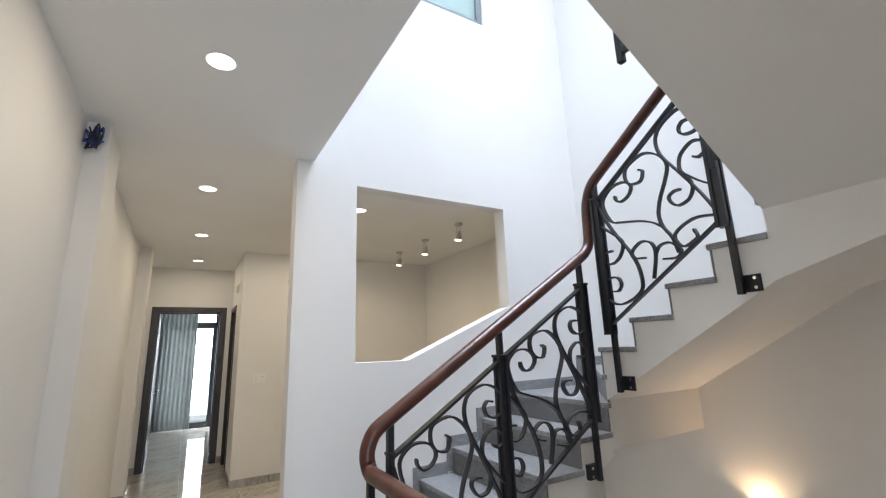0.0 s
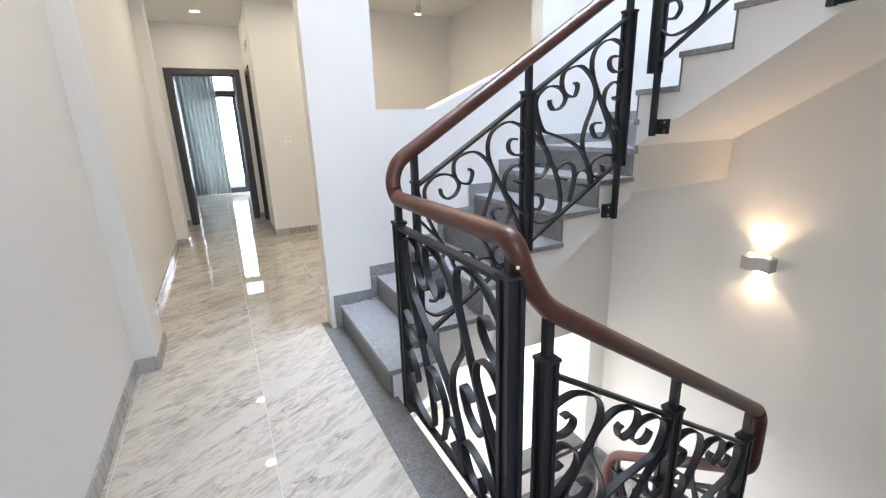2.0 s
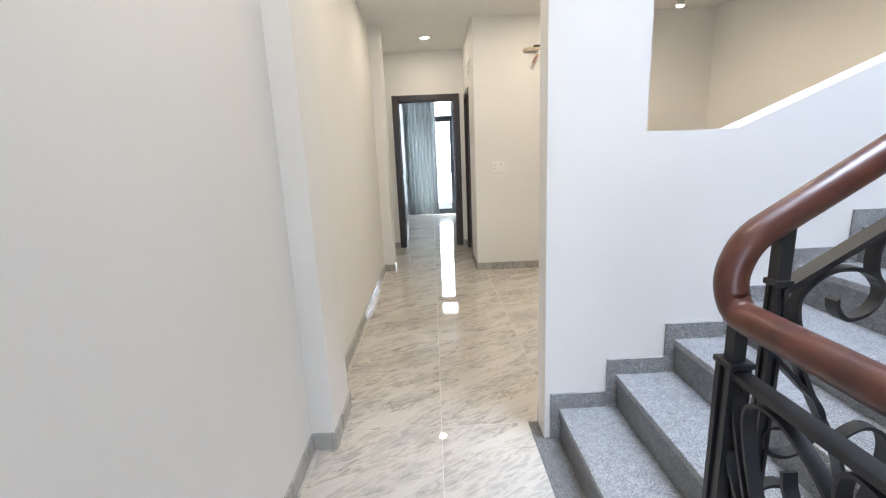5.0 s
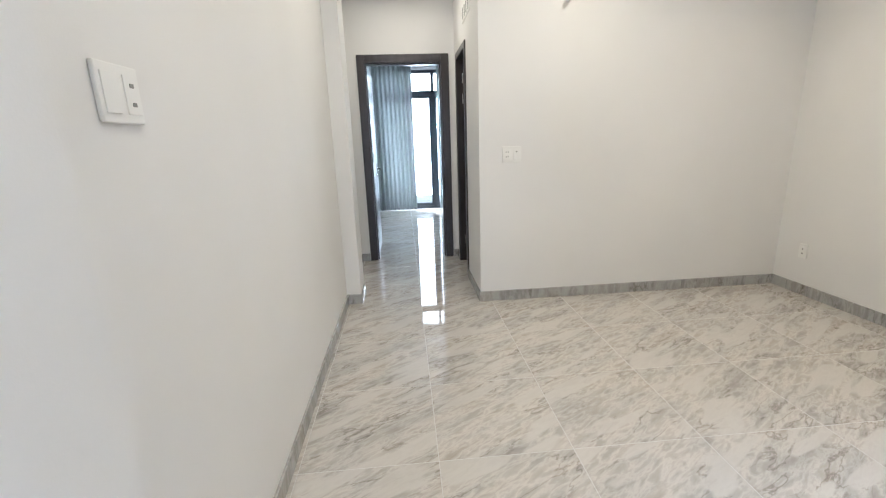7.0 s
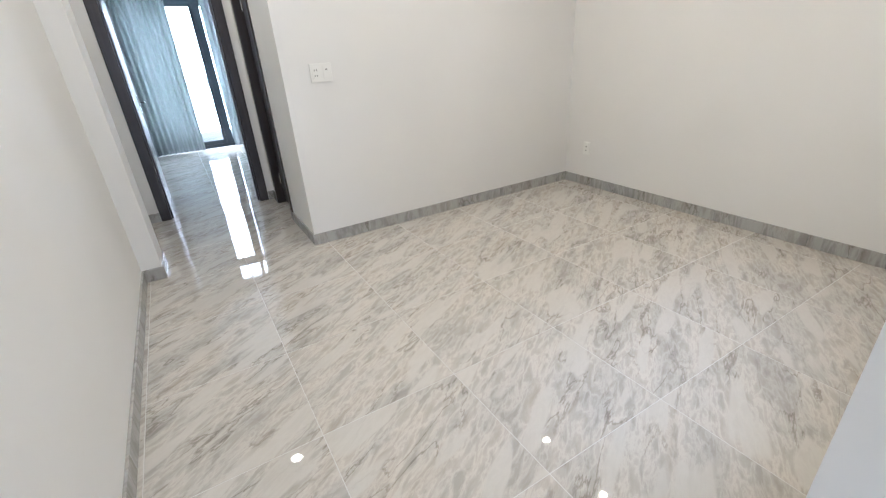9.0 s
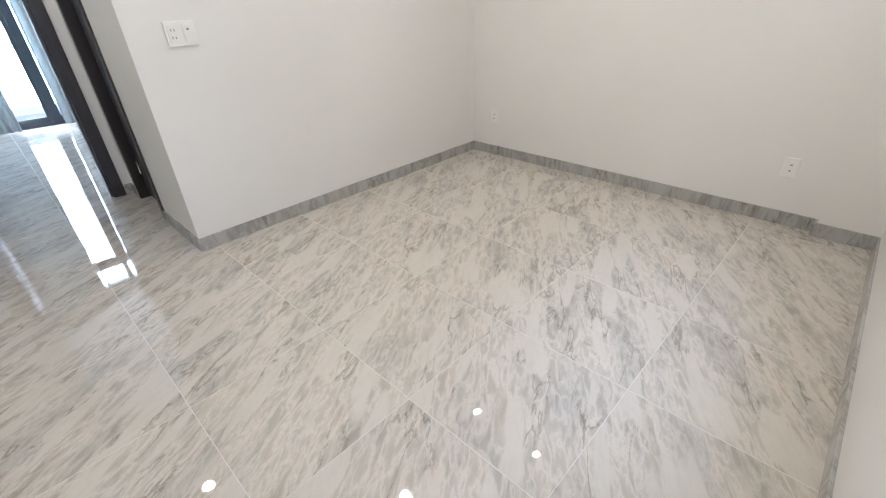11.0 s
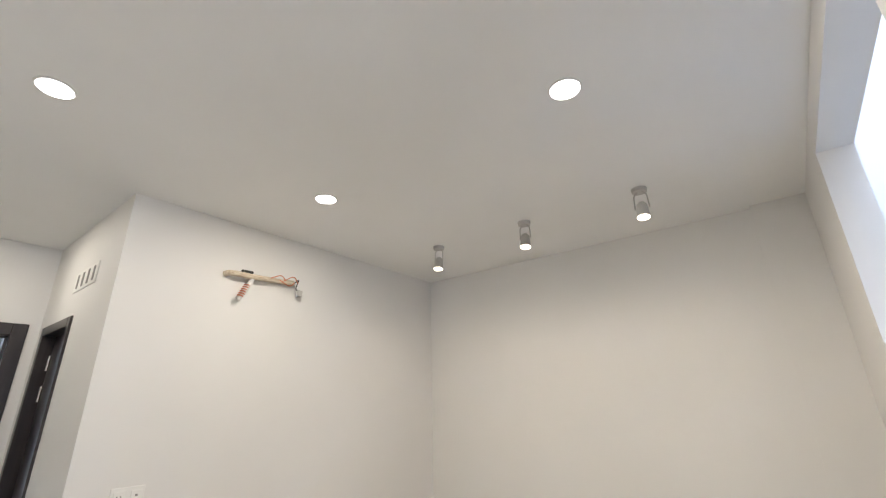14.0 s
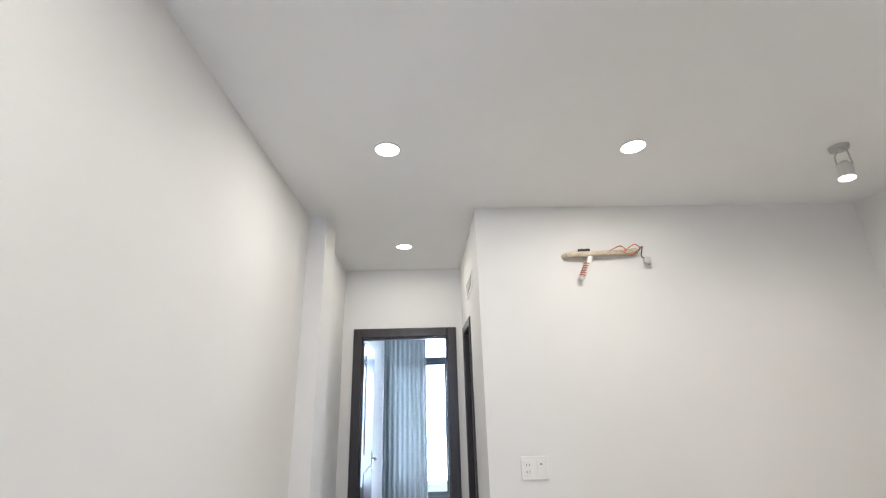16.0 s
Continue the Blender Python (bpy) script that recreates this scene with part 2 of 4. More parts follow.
def prism(bm, pts, a, b, axis="y"):
    """A polygon of (u, v) pairs drawn out from a to b along an axis."""
    def place(u, v, w):
        return {"y": (u, w, v), "x": (w, u, v), "z": (u, v, w)}[axis]
    lo = [bm.verts.new(place(u, v, a)) for u, v in pts]
    hi = [bm.verts.new(place(u, v, b)) for u, v in pts]
    bm.faces.new(lo)
    bm.faces.new(hi[::-1])
    k = len(pts)
    for i in range(k):
        bm.faces.new((lo[i], lo[(i + 1) % k], hi[(i + 1) % k], hi[i]))
    return bm


def cyl(bm, p, q, r0, r1=None, seg=16):
    p, q = Vector(p), Vector(q)
    d = q - p
    m = Matrix.Translation((p + q) / 2) @ d.to_track_quat("Z", "Y").to_matrix().to_4x4()
    bmesh.ops.create_cone(bm, cap_ends=True, segments=seg, radius1=r0, radius2=r0 if r1 is None else r1, depth=d.length, matrix=m)
    return bm


def tube(bm, pts, r, seg=10, flat=1.0):
    """A round bar along a line of points."""
    pts = [Vector(p) for p in pts]
    rings, side = [], None
    for i, p in enumerate(pts):
        d = (pts[min(i + 1, len(pts) - 1)] - pts[max(i - 1, 0)]).normalized()
        if side is None:
            side = d.cross(Vector((0, 0, 1)))
            if side.length < 1e-3:
                side = d.cross(Vector((1, 0, 0)))
        side = (side - d * side.dot(d)).normalized()
        up = side.cross(d)
        rings.append([bm.verts.new(p + side * (r * flat * math.cos(2 * math.pi * k / seg)) + up * (r * math.sin(2 * math.pi * k / seg))) for k in range(seg)])
    for a, b in zip(rings, rings[1:]):
        for k in range(seg):
            bm.faces.new((a[k], a[(k + 1) % seg], b[(k + 1) % seg], b[k]))
    bm.faces.new(rings[0][::-1])
    bm.faces.new(rings[-1])
    return bm


def rounded(pts, r, n=6):
    """The line with its corners rounded off."""
    pts = [Vector(p) for p in pts]
    out = [pts[0]]
    for a, b, c in zip(pts, pts[1:], pts[2:]):
        k = min(r, (b - a).length * 0.49, (c - b).length * 0.49)
        p, q = b + (a - b).normalized() * k, b + (c - b).normalized() * k
        for i in range(n + 1):
            s = i / n
            out.append(p * (1 - s) ** 2 + b * 2 * s * (1 - s) + q * s * s)
    return out + [pts[-1]]


def spline(pts, n=8):
    pts = [Vector(p) for p in pts]
    e = [2 * pts[0] - pts[1], *pts, 2 * pts[-1] - pts[-2]]
    out = []
    for a, b, c, d in zip(e, e[1:], e[2:], e[3:]):
        for i in range(n):
            s = i / n
            out.append(0.5 * (2 * b + (c - a) * s + (2 * a - 5 * b + 4 * c - d) * s * s + (3 * b - a - 3 * c + d) * s ** 3))
    return out + [pts[-1]]


def empty(name, m=None, **tags):
    ob = new(name)
    ob.empty_display_size = 0.1
    if m is not None:
        ob.matrix_world = m
    return tagged(ob, **tags)


def structure(name, bm, mat, label, smooth=False):
    return tagged(mesh_object(name, bm, mat, None, "", smooth), label, name.split("_")[0], "", "structure")


# ---- walls, floors and ceilings ----
ZB, ZT = -FLOOR_RISE, 6.9
structure("wall_west", boxes((-0.15, 0.0, -4.5, 8.6, ZB - 0.2, ZT)), M_WALL, "long plain white plastered side wall of the house")
structure("wall_east", boxes((XR, XR + 0.15, -4.5, 8.6, ZB - 0.2, ZT)), M_WALL, "plain white plastered party wall beside the stairs")
# out of view; the opening is added to go with the fill lamp
structure("wall_south", boxes((0.0, 0.1, -4.65, -4.5, ZB - 0.2, ZT), (1.14, XR, -4.65, -4.5, ZB - 0.2, ZT), (0.1, 1.14, -4.65, -4.5, ZB - 0.2, 0.7), (0.1, 1.14, -4.65, -4.5, 2.3, ZT)), M_WALL, "plain white wall closing the corridor")
structure("wall_stair_south", boxes((1.24, XR, -3.05, -2.87, ZB - 0.2, ZT)), M_WALL, "white wall behind the top stair flight")
for name, y0, y1, x1 in (("wall_pier_1", 0.012, 0.37, 0.11), ("wall_pier_2", 3.3, 3.6, 0.12)):
    structure(name, boxes((0.0, x1, y0, y1, ZB, H)), M_WALL, "shallow white pier standing out from the wall")
structure("wall_pier_3", boxes((XR - 0.06, XR, PT, 0.42, 0, H)), M_WALL, "shallow white pier in the room corner")


def partition():
    bm = bmesh.new()
    prism(bm, [(3.58, ZB), (XR, ZB), (XR, -0.6), (3.58, -0.6)], 0, PT)
    prism(bm, [(1.3, ZB), (3.58, ZB), (3.58, -1.96), (2.72, -1.96), (1.3, -2.87)], 0, PT)
    for z in (0.0,):
        prism(bm, [(1.13, z), (1.55, z), (1.55, z + H), (1.13, z + H)], 0, PT)
        prism(bm, [(2.88, z), (XR, z), (XR, z + H), (2.88, z + H)], 0, PT)
        prism(bm, [(1.55, z), (2.88, z), (2.88, z + 1.83), (1.94, z + 1.435), (1.55, z + 1.435)], 0, PT)
        prism(bm, [(1.55, z + 2.68), (2.88, z + 2.68), (2.88, z + H), (1.55, z + H)], 0, PT)
    for z0, z1 in ((-0.6, 0.0), (H, 4.52)):
        prism(bm, [(1.24, z0), (XR, z0), (XR, z1), (1.24, z1)], 0, PT)
    prism(bm, [(1.24, 4.52), (2.0, 4.52), (2.0, 5.3), (1.24, 5.3)], 0, PT)
    prism(bm, [(2.79, 4.52), (XR, 4.52), (XR, 5.3), (2.79, 5.3)], 0, PT)
    prism(bm, [(1.24, 5.3), (XR, 5.3), (XR, ZT), (1.24, ZT)], 0, PT)
    return bm


structure("wall_partition", partition(), M_WALL, "white stair wall with an unglazed opening that follows the stairs")
structure("trim_lower_sill", prism(bmesh.new(), [(1.3, -2.87), (2.72, -1.96), (3.578, -1.96), (3.578, -1.91), (2.70, -1.91), (1.3, -2.81)], -0.03, PT + 0.06), M_SILL, "dark granite sill on the stair wall of the storey below")
structure("wall_back", boxes((1.138, XR, YB, YB + 0.1, 0, H)), M_WALL, "white back wall of the empty room")
# corridor side wall with the side door opening
structure("wall_corridor", boxes((1.138, 1.238, YB + 0.1, 3.83, 0, H), (1.138, 1.238, 4.52, YD, 0, H), (1.138, 1.238, 3.83, 4.52, 2.19, H)), M_WALL, "white corridor wall with a dark side door")
structure("wall_bedroom", boxes((0, 0.103, YD, YD + 0.12, 0, H), (1.074, XR, YD, YD + 0.12, 0, H), (0.103, 1.074, YD, YD + 0.12, 2.228, H)), M_WALL, "white end wall with the bedroom doorway")
structure("wall_front", boxes((0, 0.05, 8.4, 8.55, 0, H), (2.9, XR, 8.4, 8.55, 0, H), (0.05, 2.9, 8.4, 8.55, 2.62, H)), M_WALL, "white front wall round the balcony doors")
structure("wall_washroom", boxes((3.0, 3.06, YB + 0.1, YD, 0, H)), M_WALL, "plain wall behind the side door")

structure("ceiling", boxes((0, 1.24, -4.5, YD, H, FLOOR_RISE), (1.24, XR, PT, YD, H, FLOOR_RISE), (0, XR, YD + 0.12, 8.55, H, FLOOR_RISE), (1.24, XR, -4.5, -3.05, H, FLOOR_RISE)), M_CEIL, "smooth white ceiling with recessed lights")
structure("ceiling_lower", boxes((0, 1.24, -4.5, YD, -0.6, -0.05), (1.24, XR, PT, 8.55, -0.6, -0.05), (0, 1.24, YD, 8.55, -0.6, -0.05), (1.24, XR, -4.5, -3.05, -0.6, -0.05)), M_CEIL, "white ceiling of the storey below")
structure("ceiling_top", boxes((0, 1.24, -4.65, PT, ZT, ZT + 0.15), (1.24, XR, -4.65, -2.87, ZT, ZT + 0.15)), M_CEIL, "white ceiling round the open skylight")
structure("wall_lower_back", boxes((0, XR, YB, YB + 0.1, ZB, -0.6)), M_WALL, "white wall of the storey below")
structure("wall_upper_back", boxes((0, 1.24, 0.0, PT, FLOOR_RISE, ZT)), M_WALL, "white wall of the storey above")
structure("baseboard_lower", boxes((0, XR, YB - 0.012, YB, ZB, ZB + 0.1), bevel=0.0015), M_SKIRT, "grey marble skirting of the storey below")
structure("floor_lower", boxes((0, XR, -4.5, YB, ZB - 0.15, ZB)), M_TILE, "marble tiled floor of the storey below")
structure("backdrop", boxes((-90, 90, 70, 70.2, -7, 60)), glowing("hazy_bright_sky", (0.92, 0.96, 1.0), 7.0), "plain bright hazy sky beyond the balcony")
structure("ground", boxes((-300, 300, -300, 300, -7.2, -7.0)), M_CONCRETE, "pale ground far below the balcony")

# ---- floor borders and skirtings ----
structure("trim_stair_edge", boxes((1.08, 1.235, -2.9, -0.0005, -0.03, 0.004), (1.08, 1.14, 0.0005, 0.136, -0.03, 0.001), bevel=0.0008), M_GRANITE_DARK, "dark granite strip along the stairwell edge")
structure("trim_stairwell_side", boxes((1.22, 1.232, -2.87, -0.95, -0.62, -0.03)), M_WALL, "white edge of the floor slab in the stairwell")


def skirting(name, spans):
    """Skirting tiles 0.6 m long, parted by fine joints."""
    first = None
    for x0, x1, y0, y1, z0, z1 in spans:
        along_x = x1 - x0 > y1 - y0
        a, b = (x0, x1) if along_x else (y0, y1)
        n = max(1, math.ceil((b - a) / 0.6 - 0.05))
        for i in range(n):
            p, q = a + min(i * 0.6, b - a), a + min((i + 1) * 0.6, b - a)
            if i == n - 1:
                q = b
            q -= 0.0025 if i < n - 1 else 0.0
            bm = boxes((p, q, y0, y1, z0, z1) if along_x else (x0, x1, p, q, z0, z1), bevel=0.0015)
            if first is None:
                first = structure(name, bm, M_SKIRT, "grey veined marble skirting along the wall foot")
            else:
                part("skirting_tile", bm, M_SKIRT, first)


SK, ST = 0.085, 0.012
skirting("baseboard_west", [(0, ST, -4.5, 0.0, 0, SK), (0, 0.11 + ST, 0.0, 0.012, 0, SK), (0.11, 0.11 + ST, 0.012, 0.37, 0, SK), (0, ST, 0.37, 3.288, 0, SK), (0, 0.12 + ST, 3.288, 3.3, 0, SK), (0.12, 0.12 + ST, 3.3, 3.6, 0, SK), (0, ST, 3.6, YD, 0, SK), (ST, 0.1, YD - ST, YD, 0, SK)])
skirting("baseboard_room", [(1.126, XR, YB - ST, YB, 0, SK), (XR - ST, XR, 0.432, YB - ST, 0, SK), (XR - 0.072, XR, 0.42, 0.432, 0, SK), (XR - 0.072, XR - 0.06, PT, 0.42, 0, SK), (1.126, 1.138, YB, 3.83, 0, SK), (1.126, 1.138, 4.52, YD, 0, SK), (1.08, 1.126, YD - ST, YD, 0, SK), (1.13, XR - 0.072, PT, PT + ST, 0, SK)])

# ---- staircase ----
RISE = 0.165
XC, YC, YS, YE = 2.82, -0.95, -1.95, -2.87
R1, RUN1 = 1.215, (2.82 - 1.215) / 6
RUN2 = 0.25
RUN3 = (2.82 - 1.24) / 6


def staircase():
    st = empty("staircase", label="grey granite winder staircase with white plastered underside", category="staircase")
    T, OH = 0.03, 0.02
    # plastered concrete bodies
    bm = bmesh.new()
    low = [(R1, 0.0)]
    for k in range(1, 7):
        low += [(R1 + RUN1 * (k - 1), k * RISE - T), (R1 + RUN1 * k, k * RISE - T)]
    prism(bm, low[1:] + [(XC, 0.86), (R1 + 0.30, 0.03), (R1 + 0.02, -0.19), (R1, -0.19)], YC, -0.001)
    part("flight_body", bm, M_WALL, st, "white plastered side and underside")
    bm = bmesh.new()
    mid = []
    for k in range(9, 13):
        mid += [(YC - RUN2 * (k - 9), k * RISE - T), (YC - RUN2 * (k - 8), k * RISE - T)]
    prism(bm, mid + [(YS, 12 * RISE - 0.22), (YC, 8 * RISE - 0.15)], XC, XR - 0.001, "x")
    part("flight_body", bm, M_WALL, st)
    bm = bmesh.new()
    top = []
    for k in range(15, 21):
        top += [(XC - RUN3 * (k - 15), k * RISE - T), (XC - RUN3 * (k - 14), k * RISE - T)]
    prism(bm, top + [(1.24, 20 * RISE - 0.19), (XC, 14 * RISE - 0.22)], YE + 0.001, YS)
    part("flight_body", bm, M_WALL, st)

    def winder(pts, z_top, z_low):
        bm = bmesh.new()
        a = [bm.verts.new((x, y, z_top)) for x, y in pts]
        b = [bm.verts.new((x, y, z)) for (x, y), z in zip(pts, z_low)]
        bm.faces.new(a)
        bm.faces.new(b[::-1])
        for i in range(3):
            bm.faces.new((a[i], a[(i + 1) % 3], b[(i + 1) % 3], b[i]))
        part("winder_body", bm, M_WALL, st)
    winder([(XC, YC), (XR, -0.001), (XC, -0.001)], 7 * RISE - T, (0.89, 0.89, 0.86))
    winder([(XC, YC), (XR, YC), (XR, -0.001)], 8 * RISE - T, (0.89, 0.90, 0.89))
    winder([(XC, YS), (XR, YE), (XR, YS)], 13 * RISE - T, (1.76, 2.05, 1.76))
    winder([(XC, YS), (XC, YE), (XR, YE)], 14 * RISE - T, (1.76, 2.05, 2.05))
    # treads and risers
    for k in range(1, 7):
        x = R1 + RUN1 * (k - 1)
        part("tread", boxes((x - OH, x + RUN1, YC - 0.015, -0.012, k * RISE - T, k * RISE), bevel=0.004), M_GRANITE, st)
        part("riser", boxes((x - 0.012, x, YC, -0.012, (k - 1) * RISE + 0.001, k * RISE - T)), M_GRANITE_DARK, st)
    for k in range(9, 13):
        y = YC - RUN2 * (k - 9)
        part("tread", boxes((XC - 0.015, XR - 0.012, y - RUN2, y + OH, k * RISE - T, k * RISE), bevel=0.004), M_GRANITE, st)
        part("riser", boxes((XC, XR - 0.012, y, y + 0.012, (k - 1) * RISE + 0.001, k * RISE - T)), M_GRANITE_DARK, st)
    for k in range(15, 21):
        x = XC - RUN3 * (k - 15)
        part("tread", boxes((x - RUN3, x + OH, YE + 0.012, YS + 0.015, k * RISE - T, k * RISE), bevel=0.004), M_GRANITE, st)
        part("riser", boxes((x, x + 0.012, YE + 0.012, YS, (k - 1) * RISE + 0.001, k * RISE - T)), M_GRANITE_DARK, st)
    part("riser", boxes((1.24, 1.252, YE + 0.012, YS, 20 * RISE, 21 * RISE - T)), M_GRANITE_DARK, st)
    for k, pts in ((7, [(XC - OH, YC - 0.015), (XC + 0.01, YC - 0.015), (XR - 0.02, -0.012), (XC - OH, -0.012)]), (8, [(XC - 0.015, YC - 0.015), (XC - 0.015, YC + 0.012), (XR - 0.012, -0.001), (XR - 0.012, YC - 0.0)]),
                   (13, [(XC - 0.015, YS + OH), (XR - 0.012, YS + OH), (XR - 0.012, YE + 0.02), (XC - 0.015, YS)]), (14, [(XC - 0.0, YS + 0.015), (XC + 0.02, YS + 0.015), (XR, YE + 0.012), (XC, YE + 0.012)])):
        part("winder_tread", prism(bmesh.new(), pts, k * RISE - T, k * RISE, "z"), M_GRANITE, st)
    part("riser", boxes((XC - 0.012, XC, YC, -0.012, 6 * RISE, 7 * RISE - T)), M_GRANITE_DARK, st)
    part("riser", prism(bmesh.new(), [(XC, YC), (XC + 0.01, YC - 0.01), (XR - 0.01, -0.012), (XR - 0.02, -0.004)], 7 * RISE, 8 * RISE - T, "z"), M_GRANITE_DARK, st)
    # stepped skirting on the walls
    for k in range(1, 9):
        x0 = R1 + RUN1 * (k - 1) - 0.06 if k < 8 else XR - 0.2
        x1 = R1 + RUN1 * k - 0.06 if k < 7 else (XR - 0.2 if k == 7 else XR)
        z0 = (k - 1) * RISE + (0.0 if k == 1 else 0.01)
        part("skirting", boxes((max(x0, 1.135), x1, -0.012, -0.001, z0, k * RISE + 0.075)), M_GRANITE, st)
    for k in range(8, 13):
        y0 = YC - RUN2 * (k - 9) + 0.06 if k > 8 else -0.012
        y1 = YC - RUN2 * (k - 8) + 0.06
        part("skirting", boxes((XR - 0.012, XR - 0.001, y1, y0, k * RISE - 0.03, k * RISE + 0.075)), M_GRANITE, st)
    return st


stair = staircase()
copy_thing(stair, pose(0, 0, -FLOOR_RISE))

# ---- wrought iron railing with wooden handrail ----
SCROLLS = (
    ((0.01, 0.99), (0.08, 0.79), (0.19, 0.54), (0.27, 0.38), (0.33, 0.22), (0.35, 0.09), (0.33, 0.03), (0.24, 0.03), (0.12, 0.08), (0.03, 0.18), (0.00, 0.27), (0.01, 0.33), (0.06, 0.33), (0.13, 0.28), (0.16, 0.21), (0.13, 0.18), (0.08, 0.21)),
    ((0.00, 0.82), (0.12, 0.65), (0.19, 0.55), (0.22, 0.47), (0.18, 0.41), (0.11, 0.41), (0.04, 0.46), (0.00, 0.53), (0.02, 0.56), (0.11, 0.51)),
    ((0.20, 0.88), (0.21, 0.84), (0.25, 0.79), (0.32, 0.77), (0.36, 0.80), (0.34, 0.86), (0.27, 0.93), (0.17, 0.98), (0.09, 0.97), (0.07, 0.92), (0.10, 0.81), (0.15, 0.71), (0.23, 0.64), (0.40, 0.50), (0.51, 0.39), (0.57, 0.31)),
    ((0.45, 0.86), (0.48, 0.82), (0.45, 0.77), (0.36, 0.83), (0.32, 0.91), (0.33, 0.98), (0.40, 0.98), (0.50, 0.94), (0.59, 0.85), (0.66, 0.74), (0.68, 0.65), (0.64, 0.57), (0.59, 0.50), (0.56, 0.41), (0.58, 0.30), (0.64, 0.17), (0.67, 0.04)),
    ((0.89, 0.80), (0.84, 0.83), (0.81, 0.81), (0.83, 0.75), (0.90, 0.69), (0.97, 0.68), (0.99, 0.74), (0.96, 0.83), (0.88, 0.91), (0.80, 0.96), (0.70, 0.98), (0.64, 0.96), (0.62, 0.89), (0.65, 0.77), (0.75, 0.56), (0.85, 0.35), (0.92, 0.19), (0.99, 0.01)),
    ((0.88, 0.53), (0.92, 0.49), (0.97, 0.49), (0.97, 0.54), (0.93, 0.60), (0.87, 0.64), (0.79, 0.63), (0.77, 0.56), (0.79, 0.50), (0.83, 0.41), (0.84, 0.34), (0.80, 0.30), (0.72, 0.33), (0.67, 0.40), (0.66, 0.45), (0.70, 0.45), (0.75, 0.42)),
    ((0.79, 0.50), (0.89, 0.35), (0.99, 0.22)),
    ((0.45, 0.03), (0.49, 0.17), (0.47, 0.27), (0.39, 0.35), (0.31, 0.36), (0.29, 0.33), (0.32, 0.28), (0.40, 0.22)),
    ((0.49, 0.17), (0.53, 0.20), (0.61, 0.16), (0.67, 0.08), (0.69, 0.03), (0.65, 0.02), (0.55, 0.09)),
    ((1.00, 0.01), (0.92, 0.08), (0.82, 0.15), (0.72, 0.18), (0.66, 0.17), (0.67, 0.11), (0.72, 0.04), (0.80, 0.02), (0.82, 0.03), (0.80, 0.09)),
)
_scroll_meshes = {}


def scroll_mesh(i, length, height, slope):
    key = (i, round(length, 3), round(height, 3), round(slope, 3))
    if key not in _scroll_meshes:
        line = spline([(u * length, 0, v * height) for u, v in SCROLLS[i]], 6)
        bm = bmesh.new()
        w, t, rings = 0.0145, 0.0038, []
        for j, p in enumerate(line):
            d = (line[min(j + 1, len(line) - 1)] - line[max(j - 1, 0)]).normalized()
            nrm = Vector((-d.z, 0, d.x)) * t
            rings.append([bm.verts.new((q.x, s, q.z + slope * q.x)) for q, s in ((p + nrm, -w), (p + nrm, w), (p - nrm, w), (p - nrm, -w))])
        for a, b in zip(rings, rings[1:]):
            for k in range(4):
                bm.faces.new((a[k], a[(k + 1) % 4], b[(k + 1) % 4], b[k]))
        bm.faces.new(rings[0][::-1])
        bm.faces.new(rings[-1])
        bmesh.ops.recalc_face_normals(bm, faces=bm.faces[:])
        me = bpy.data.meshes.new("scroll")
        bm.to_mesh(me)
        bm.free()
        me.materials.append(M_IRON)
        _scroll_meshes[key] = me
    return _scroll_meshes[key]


def slope_bar(length, slope, v, thick, w):
    pts = [(0, v - thick), (length, v - thick + slope * length), (length, v + slope * length), (0, v)]
    return prism(bmesh.new(), pts, -w, w)


def infill(rail, x, y, z, turn, length, height, slope):
    """A sloping panel of two bars and scrolls, starting at a post."""
    m = pose(x, y, z, 0, 0, turn)
    for name, v, th, w in (("top_bar", height, 0.016, 0.019), ("bottom_bar", 0.016, 0.016, 0.014)):
        ob = part(name, slope_bar(length, slope, v, th, w), M_IRON, rail)
        ob.matrix_basis = m
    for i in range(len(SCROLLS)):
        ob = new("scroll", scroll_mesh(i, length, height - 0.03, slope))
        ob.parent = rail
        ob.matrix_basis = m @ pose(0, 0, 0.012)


def post(rail, x, y, z0, z1, z2, w=0.027):
    """A fluted square post from z0 to z1 with a thinner pin up to the handrail."""
    g, d = w * 0.42, w * 0.28
    quarter = [(-w, -w), (-g, -w), (-g, -w + d), (g, -w + d), (g, -w)]
    ring = [(x + c * u - n * v, y + n * u + c * v) for c, n in ((1, 0), (0, 1), (-1, 0), (0, -1)) for u, v in quarter]
    bm = prism(bmesh.new(), ring, z0, z1 - 0.014, "z")
    part("post", bm, M_IRON, rail)
    part("cap", boxes((x - w - 0.005, x + w + 0.005, y - w - 0.005, y + w + 0.005, z1 - 0.014, z1), bevel=0.003), M_IRON, rail)
    part("pin", boxes((x - 0.014, x + 0.014, y - 0.014, y + 0.014, z1, z2)), M_IRON, rail)


